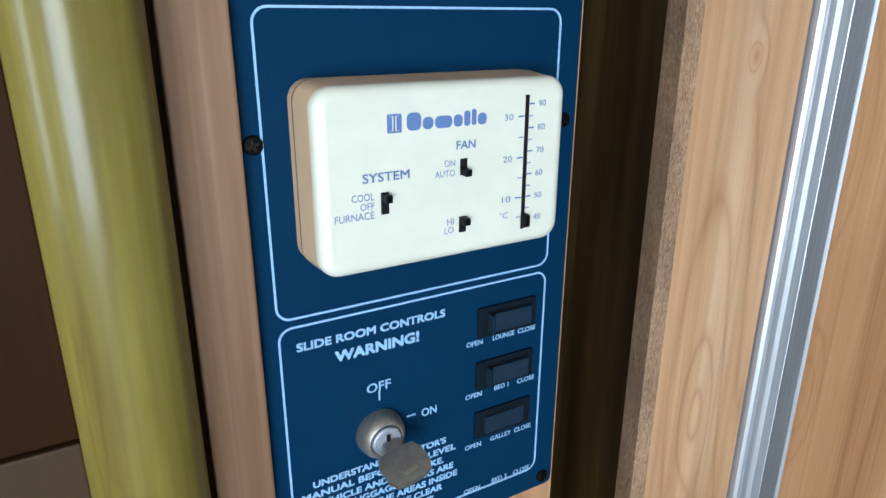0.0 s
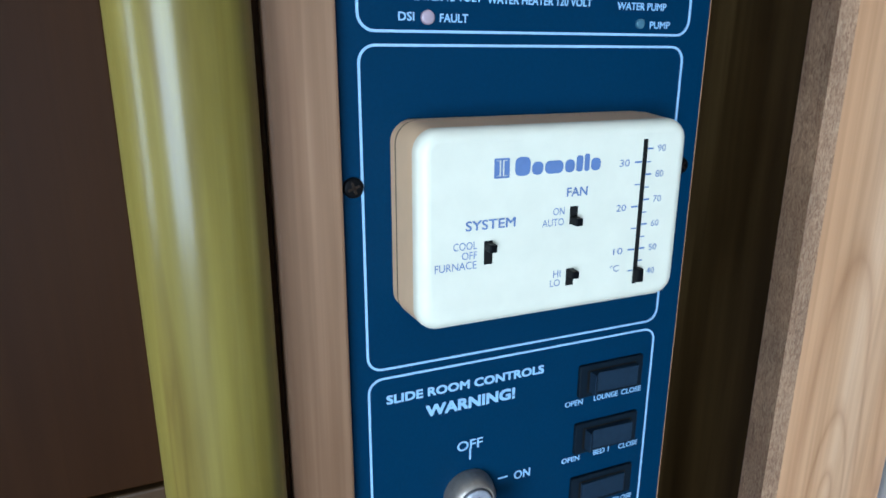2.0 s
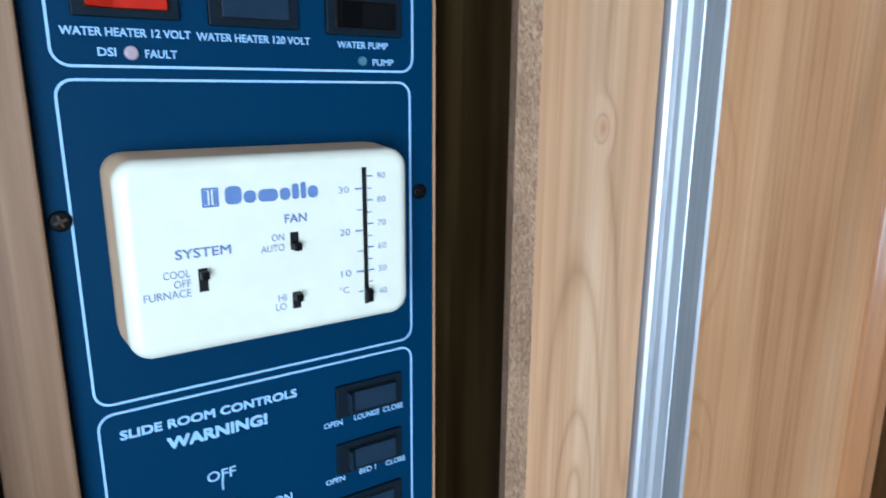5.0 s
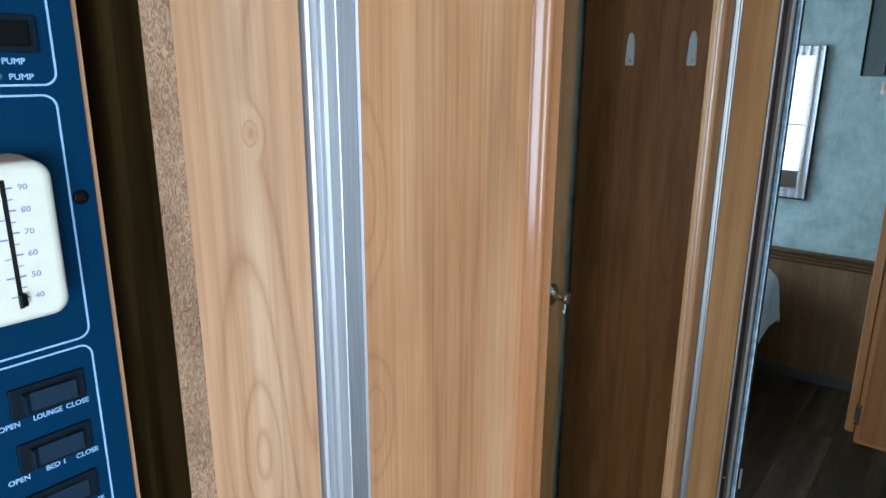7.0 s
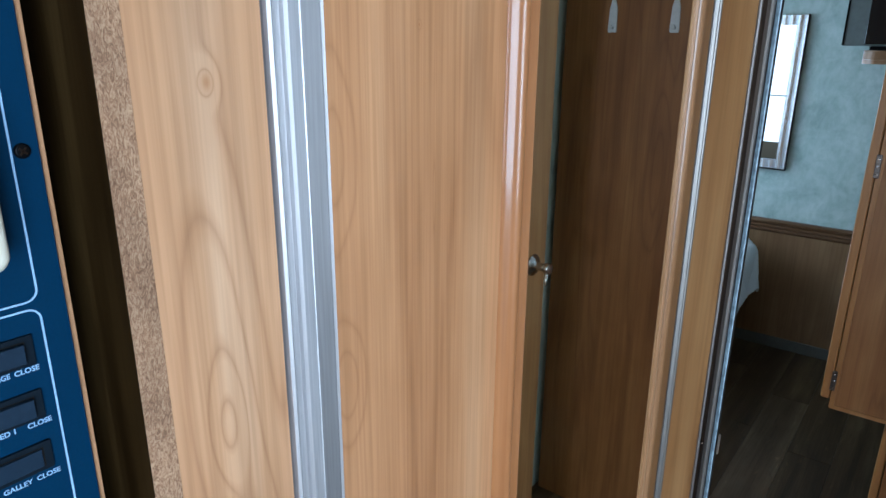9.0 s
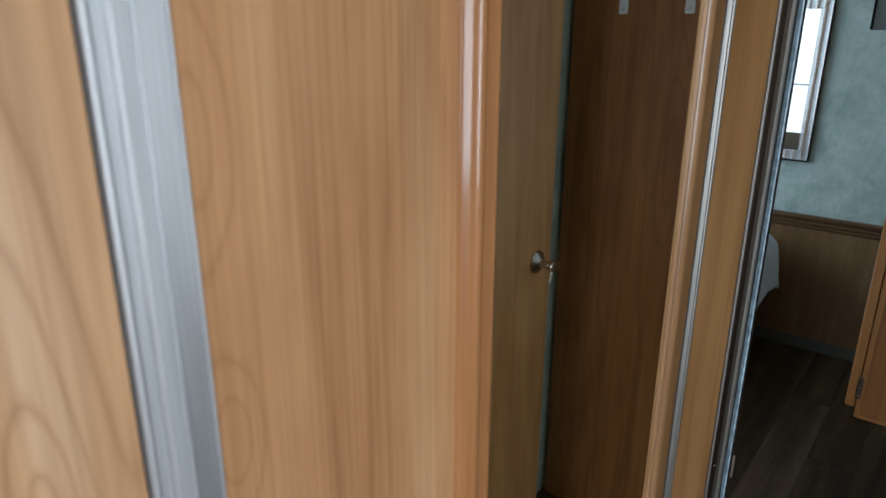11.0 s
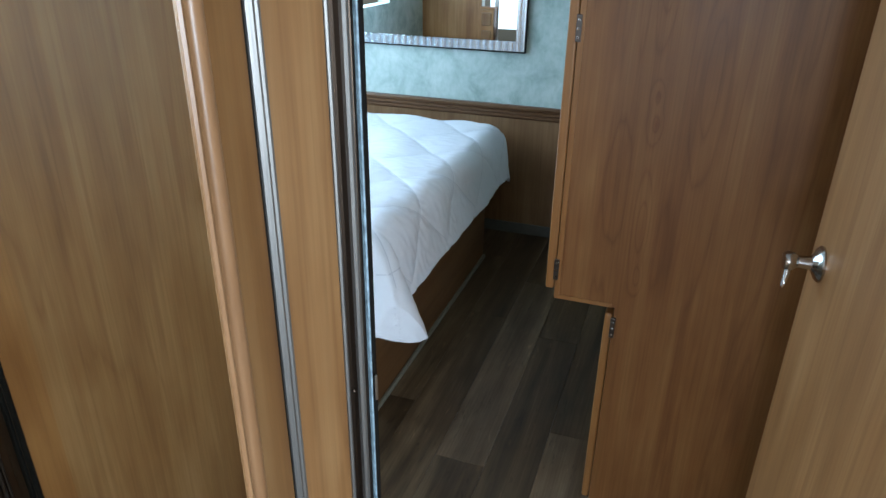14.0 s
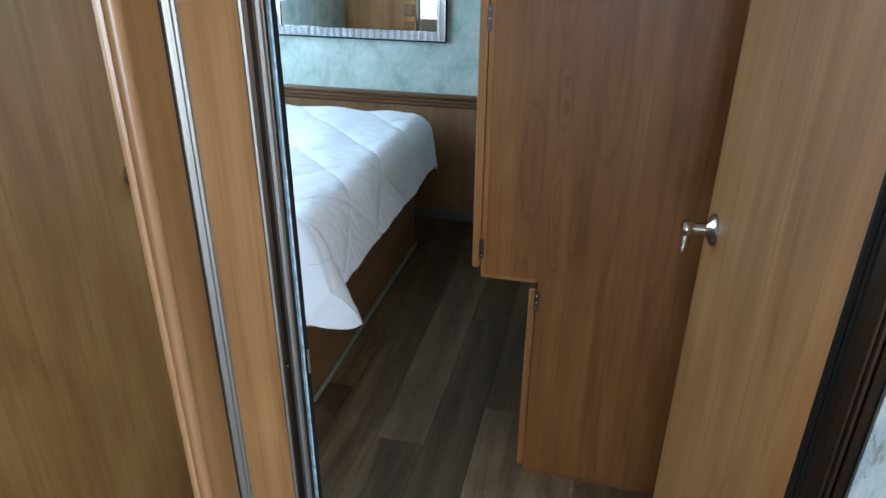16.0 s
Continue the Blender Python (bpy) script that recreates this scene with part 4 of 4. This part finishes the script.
word("CHASSIS", 0.0486, 1.6092, 0.0146, 0.0027, 0.05)
word("TANK LEVEL TEST", -0.0486, 1.6101, 0.03, 0.0028, 0.05)
word("WATER HEATER 12 VOLT", -0.0488, 1.582, 0.0405, 0.0028, 0.05)
word("WATER HEATER 120 VOLT", -0.0054, 1.5817, 0.0423, 0.0028, 0.05)
word("WATER PUMP", 0.0384, 1.581, 0.0226, 0.0027, 0.05)
word("PUMP", 0.0474, 1.5745, 0.0096, 0.0026, 0.05)
word("DSI", -0.0558, 1.5756, 0.0056, 0.0028, 0.05)
word("FAULT", -0.0388, 1.5753, 0.0104, 0.0028, 0.05)
word("SLIDE ROOM CONTROLS", -0.0311, 1.438, 0.0689, 0.0039, 0.1)
word("WARNING!", -0.0298, 1.4297, 0.0396, 0.0052, 0.11)
word("OFF", -0.0302, 1.4103, 0.0116, 0.0046, 0.04)
word("ON", -0.0051, 1.3898, 0.008, 0.0042, 0.05)
for i, (text, z, w) in enumerate((("UNDERSTAND OPERATOR'S", 1.3707, 0.067), ("MANUAL BEFORE USE. LEVEL", 1.3652, 0.078), ("VEHICLE AND SET BRAKE.", 1.3598, 0.0644), ("ENSURE LUGGAGE DOORS ARE", 1.3548, 0.0754), ("CLOSED AND THE AREAS INSIDE", 1.3496, 0.08), ("AND OUTSIDE ARE CLEAR", 1.3444, 0.0628), ("OF SLIDE-OUT ROOMS.", 1.3393, 0.055))):
    word(text, -0.0293, z, w, 0.0036, 0.1)
for text, x, z, w in (("OPEN", 0.0194, 1.4184, 0.009), ("LOUNGE", 0.0361, 1.4186, 0.0128), ("CLOSE", 0.0497, 1.4186, 0.0108), ("OPEN", 0.0195, 1.3903, 0.0093), ("BED 1", 0.0358, 1.3908, 0.0085), ("CLOSE", 0.0507, 1.3905, 0.0108), ("OPEN", 0.0198, 1.3614, 0.0095), ("GALLEY", 0.0365, 1.3619, 0.0128), ("CLOSE", 0.0502, 1.3619, 0.0108), ("OPEN", 0.0198, 1.3352, 0.0098), ("BED 2", 0.0366, 1.3358, 0.0096), ("CLOSE", 0.0507, 1.3356, 0.0108)):
    word(text, x, z, w, 0.0027, 0.06)
part("tick_mark", block(-0.0304, -0.0297, -0.0004, 0.0003, 1.4031, 1.408), INK, panel)
part("tick_mark", block(-0.0166, -0.0121, -0.0004, 0.0003, 1.3899, 1.3906), INK, panel)


def rocker(cx, cz, tone, key, high, flat=0.0, proud=-0.0024):
    """A rocker switch in its bezel; high: where its two faces meet, as a share of the half width to -x."""
    low = proud < -0.002
    b = part("rocker_switch", pillow(cx, cz, 0.0332, 0.0155 if low else 0.0152, 0.0009, 0.0, proud, 0.0004, 3, 2), BEZEL, panel, "black rocker switch")
    hw, hz = (0.0124, 0.0049) if low else (0.0117, 0.0047)
    part("well", block(cx - hw - 0.001, cx + hw + 0.001, proud - 0.0003, proud - 0.0001, cz - hz - 0.0006, cz + hz + 0.0006), RUBBER, b)
    back = -0.002 if low else -0.0012
    if flat:
        edge = [(cx - hw, -0.0046 if low else -0.0034), (cx + hw, -0.0042 if low else -0.003)]
    else:
        edge = [(cx - hw, -0.0066), (cx - hw * high, -0.0036), (cx + hw, -0.0048)]
    bm = prism([(cx - hw, back)] + edge + [(cx + hw, back)], cz - hz, cz + hz)
    es = [e for e in bm.edges if all(v.co.y < -0.002 for v in e.verts)]
    bmesh.ops.bevel(bm, geom=es, offset=0.0004, segments=2, profile=0.5, affect="EDGES")
    part("rocker", bm, tone, b, key)


rocker(-0.0484, 1.623, BLACK, "black rocker", 0.35)
rocker(0.0398, 1.6218, BLACK, "black rocker", 0.7)
rocker(-0.0487, 1.5943, RED, "red translucent rocker", 0.35)
rocker(-0.0057, 1.5933, BEZEL_BLUE, "blue-black rocker", 1, 1.0)
rocker(0.0388, 1.5923, BLACK, "black rocker", 0.15)
rocker(0.0375, 1.4283, BEZEL_BLUE, "black rocker", 0.75, 0.0, -0.0016)
rocker(0.0371, 1.4003, BEZEL_BLUE, "black rocker", 0.75, 0.0, -0.0016)
rocker(0.0368, 1.3728, BEZEL_BLUE, "black rocker", 1, 1.0, -0.0016)

meter = part("voltage_meter", pillow(-0.0064, 1.6234, 0.0418, 0.0306, 0.003, 0.0, -0.0048, 0.0012, 5, 3), METER_RIM, panel, "black digital battery voltage meter")
part("face", pillow(-0.0064, 1.6234, 0.0378, 0.0266, 0.0018, -0.0046, -0.0053, 0.0003, 5, 2), BLACK, meter)
part("display", block(-0.0188, 0.0064, -0.0058, -0.0054, 1.6187, 1.6274), LCD, meter, "grey-green blank display")
for x0, x1, z0, z1 in ((-0.019, -0.0168, 1.6292, 1.6327), (-0.0158, -0.0136, 1.6292, 1.6327), (-0.0126, -0.0104, 1.6292, 1.6327), (-0.0092, 0.0078, 1.6295, 1.6298), (-0.009, -0.0004, 1.6306, 1.6319), (0.001, 0.0068, 1.6306, 1.6319)):
    part("maker_mark", prism([(x0 + 0.0002, z0), (x1, z0), (x1 + 0.0006, z1), (x0 + 0.0008, z1)], -0.0057, -0.0053, "y"), INK, meter, "plain white printed bar")

part("indicator_lamp", disc((-0.0483, 1.5754), 0.0024, 0.0, -0.0015, 20, 0.0008), LENS_PINK, panel, "milky pink indicator lens", True)
part("indicator_lamp", disc((0.0381, 1.5749), 0.0019, 0.0, -0.0012, 20, 0.0006), LENS_TEAL, panel, "dark teal indicator lens", True)


def panel_screw(x, z, r=0.0036, turn=20):
    s = part("screw", disc((x, z), r, 0.0, -0.0018, 20, 0.0009), BLACK, panel, "black cross-head screw", True)
    for a in (turn, turn + 90):
        c, n = math.cos(radians(a)), math.sin(radians(a))
        p = [(x + c * i * r * 0.6 - n * j * r * 0.12, z + n * i * r * 0.6 + c * j * r * 0.12) for i, j in ((-1, -1), (1, -1), (1, 1), (-1, 1))]
        part("slot", prism(p, -0.0016, -0.0020, "y"), BRONZE, s)


panel_screw(-0.0756, 1.5204)
panel_screw(0.0645, 1.5195, 0.0034, 50)
panel_screw(0.065, 1.3262, 0.0034, 35)
panel_screw(-0.0752, 1.3262, 0.0034, 10)

LX, LZ = -0.0307, 1.3872


def turned(profile, cx, cz, n=28):
    bm = bmesh.new()
    loops = [[bm.verts.new((cx + r * math.cos(2 * math.pi * k / n), y, cz + r * math.sin(2 * math.pi * k / n))) for k in range(n)] for y, r in profile]
    for a, b in zip(loops, loops[1:]):
        for i in range(n):
            bm.faces.new((a[i], a[(i + 1) % n], b[(i + 1) % n], b[i]))
    bm.faces.new(loops[0][::-1]), bm.faces.new(loops[-1])
    return bm


lock = part("key_switch", turned([(0.0, 0.0112), (-0.002, 0.0112), (-0.0055, 0.0104), (-0.0078, 0.0092), (-0.0086, 0.0082), (-0.0083, 0.0075), (-0.0065, 0.0072)], LX, LZ), LOCK_STEEL, panel, "worn nickel key switch", True)
part("core", turned([(-0.0065, 0.0069), (-0.0092, 0.0069), (-0.0097, 0.0063)], LX, LZ), CORE_STEEL, lock, "grey lock core", False)
part("keyhole", block(LX - 0.0009, LX + 0.0009, -0.0104, -0.0101, LZ - 0.0042, LZ + 0.0042), RUBBER, lock)

key = thing("key", (LX, -0.0105, LZ), "worn steel key standing in the key switch", "key")


def key_at(s, w, h=0.0):
    """s out of the lock, w across the flat key, h through its thickness."""
    tilt = radians(14)
    s, w = s * 0.8, w * 0.86
    sag = 0.34 * s
    return (LX + 0.15 * s + w * math.cos(tilt) - h * math.sin(tilt), -0.0105 - s * 0.94, LZ - sag + w * math.sin(tilt) + h * math.cos(tilt))


bow = [(0.0, -0.0035), (0.005, -0.0035), (0.0065, -0.0095), (0.011, -0.0118), (0.02, -0.0118), (0.0245, -0.0095), (0.0262, -0.004), (0.0262, 0.004), (0.0245, 0.0095), (0.02, 0.0118), (0.011, 0.0118), (0.0065, 0.0095), (0.005, 0.0035), (0.0, 0.0035)]
bm = bmesh.new()
lo, hi = [bm.verts.new(key_at(s, w, -0.0009)) for s, w in bow], [bm.verts.new(key_at(s, w, 0.0009)) for s, w in bow]
bm.faces.new(lo), bm.faces.new(hi[::-1])
for i in range(len(bow)):
    j = (i + 1) % len(bow)
    bm.faces.new((lo[i], lo[j], hi[j], hi[i]))
part("bow", bm, STEEL, key)
bm = bmesh.new()
hole = [(0.0195, -0.004), (0.0225, -0.004), (0.0225, 0.004), (0.0195, 0.004)]
lo, hi = [bm.verts.new(key_at(s, w, 0.0010)) for s, w in hole], [bm.verts.new(key_at(s, w, 0.0013)) for s, w in hole]
bm.faces.new(lo), bm.faces.new(hi[::-1])
for i in range(4):
    bm.faces.new((lo[i], lo[(i + 1) % 4], hi[(i + 1) % 4], hi[i]))
part("stamped_mark", bm, CHROME, key, "bright stamped mark")

# ---- thermostat ----
stat = thing("thermostat", (-0.01, 0.0, 1.509), "cream plastic wall thermostat with slide switches on the panel", "thermostat")
SX, SZ, SW, SH = -0.0103, 1.5084, 0.1038, 0.0688
part("base", pillow(-0.0088, SZ, 0.1066, SH - 0.0003, 0.0076, -0.0004, -0.0056, 0.0008, 8, 3), CREAM_SIDE, stat, "cream plastic base, warm side shade in its colour", True)
part("joint_line", pillow(-0.0089, SZ, 0.1069, SH - 0.0001, 0.0077, -0.0056, -0.0068, 0.0002, 8, 2), JOINT, stat, "joint line, brown for the shade in the gap")
rim = part("cover_rim", loft((-0.0088, SZ, 0.1071, SH + 0.0001, 0.0078, -0.0068), (-0.00815, 1.5077, 0.1066, 0.0678, 0.0078, -0.0195)), CREAM_SIDE, stat, "rim of the cover, warm side shade in its colour", True)
cover = part("cover", pillow(-0.00815, 1.5077, 0.1066, 0.0678, 0.0078, -0.0196, -0.025, 0.0044, 8, 7), CREAM, stat, "", True)
for f in rim.data.polygons:
    f.use_smooth = len(f.vertices) == 4
for f in cover.data.polygons:
    f.use_smooth = len(f.vertices) == 4
YF = -0.0252


def ink(text, cx, cz, w, h, bold=0.0):
    lettering(text, cx, cz, w, h, YF, BLUE_INK, stat, bold)


ink("FAN", -0.0026, 1.5183, 0.0084, 0.0032, 0.04)
ink("SYSTEM", -0.0358, 1.5098, 0.0185, 0.0034, 0.04)
ink("COOL", -0.0451, 1.5031, 0.0086, 0.0027)
ink("OFF", -0.0435, 1.4997, 0.0055, 0.0026)
ink("FURNACE", -0.0484, 1.4963, 0.0151, 0.0027)
ink("ON", -0.0096, 1.5118, 0.0046, 0.0026)
ink("AUTO", -0.0117, 1.508, 0.0087, 0.0026)
ink("HI", -0.0091, 1.489, 0.003, 0.0026)
ink("LO", -0.0097, 1.4856, 0.0041, 0.0026)
for i, n in enumerate(("90", "80", "70", "60", "50", "40")):
    z = 1.5316 - 0.00928 * i
    ink(n, 0.0325, z, 0.0036, 0.0024)
    part("scale_mark", block(0.0262, 0.0288, YF, YF + 0.0004, z - 0.0003, z + 0.0003), BLUE_INK, stat)
    if i < 5:
        part("scale_mark", block(0.0262, 0.0282, YF, YF + 0.0004, z - 0.00494, z - 0.00454), BLUE_INK, stat)
for i, n in enumerate(("30", "20", "10")):
    z = 1.527 - 0.0163 * i
    ink(n, 0.0167, z, 0.0042, 0.0025)
    part("scale_mark", block(0.0212, 0.0241, YF, YF + 0.0004, z - 0.0003, z + 0.0003), BLUE_INK, stat)
    part("scale_mark", block(0.0219, 0.0241, YF, YF + 0.0004, z - 0.0084, z - 0.008), BLUE_INK, stat)
ink("°C", 0.0157, 1.4879, 0.0042, 0.0026)
part("slider_slot", block(0.0244, 0.0263, -0.0251, -0.0248, 1.4808, 1.5351), RUBBER, stat, "dark temperature slot")
part("slider", block(0.0241, 0.0269, -0.0285, -0.0252, 1.4822, 1.4875, 0.0005), BLACK, stat, "black temperature slider")
for cx, cz, up in ((-0.0365, 1.5, 1), (-0.0034, 1.5099, -1), (-0.0036, 1.4872, 1)):
    h = 0.0041 if cx < -0.02 else 0.0032
    part("switch_slot", block(cx - 0.0016, cx + 0.0016, -0.0251, -0.0248, cz - h, cz + h), RUBBER, stat, "dark slide slot")
    k = cz + up * h * 0.55
    part("switch_knob", block(cx - 0.0014, cx + 0.0014, -0.0292, -0.0252, k - 0.0014, k + 0.0014, 0.0004), BLACK, stat, "black slide knob")
# maker's emblem and word as plain shapes
part("emblem", ring(-0.0322, 1.5282, 0.0056, 0.0066, 0.0004, 0.0007, YF + 0.0004, YF), BLUE_INK, stat, "blue square emblem")
for x in (-0.0337, -0.0307):
    part("emblem", block(x - 0.0006, x + 0.0006, YF, YF + 0.0004, 1.5258, 1.5306), BLUE_INK, stat)
part("emblem", block(-0.0325, -0.0319, YF, YF + 0.0004, 1.5252, 1.5312), BLUE_INK, stat)
for x0, x1, h in ((-0.0273, -0.0216, 0.0063), (-0.0209, -0.0166, 0.0044), (-0.0159, -0.0087, 0.0044), (-0.008, -0.0042, 0.0044), (-0.0035, -0.0009, 0.0056), (-0.0002, 0.0018, 0.006), (0.0025, 0.0064, 0.0044)):
    bm = prism(rrect((x0 + x1) / 2, 1.5252 + h / 2, x1 - x0, h, min(0.0019, (x1 - x0) * 0.42), 4), YF + 0.0004, YF, "y")
    part("maker_word", bm, BLUE_INK, stat, "plain blue printed shape")

# ---- floor planks ----
rows = 12
PW = 0.1565
for r in range(rows):
    y1 = 0.4495 - r * PW + 0.0 + 0.1565
    if y1 < -0.95:
        break
    off = (2.62, 2.071, 1.5, 1.847)[r % 4]
    x = off - 1.22 * 2
    while x < 3.6:
        a, b = max(x, 0.3), min(x + 1.22, 3.6)
        if b - a > 0.06:
            bm = block(a + 0.0004, b - 0.0004, y1 - PW + 0.0004, y1 - 0.0004, -0.0058, 0.0, 0.0005, 1)
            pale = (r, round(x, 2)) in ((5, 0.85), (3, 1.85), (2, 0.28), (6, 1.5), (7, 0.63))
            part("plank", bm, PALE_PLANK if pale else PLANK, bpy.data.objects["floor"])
        x += 1.22
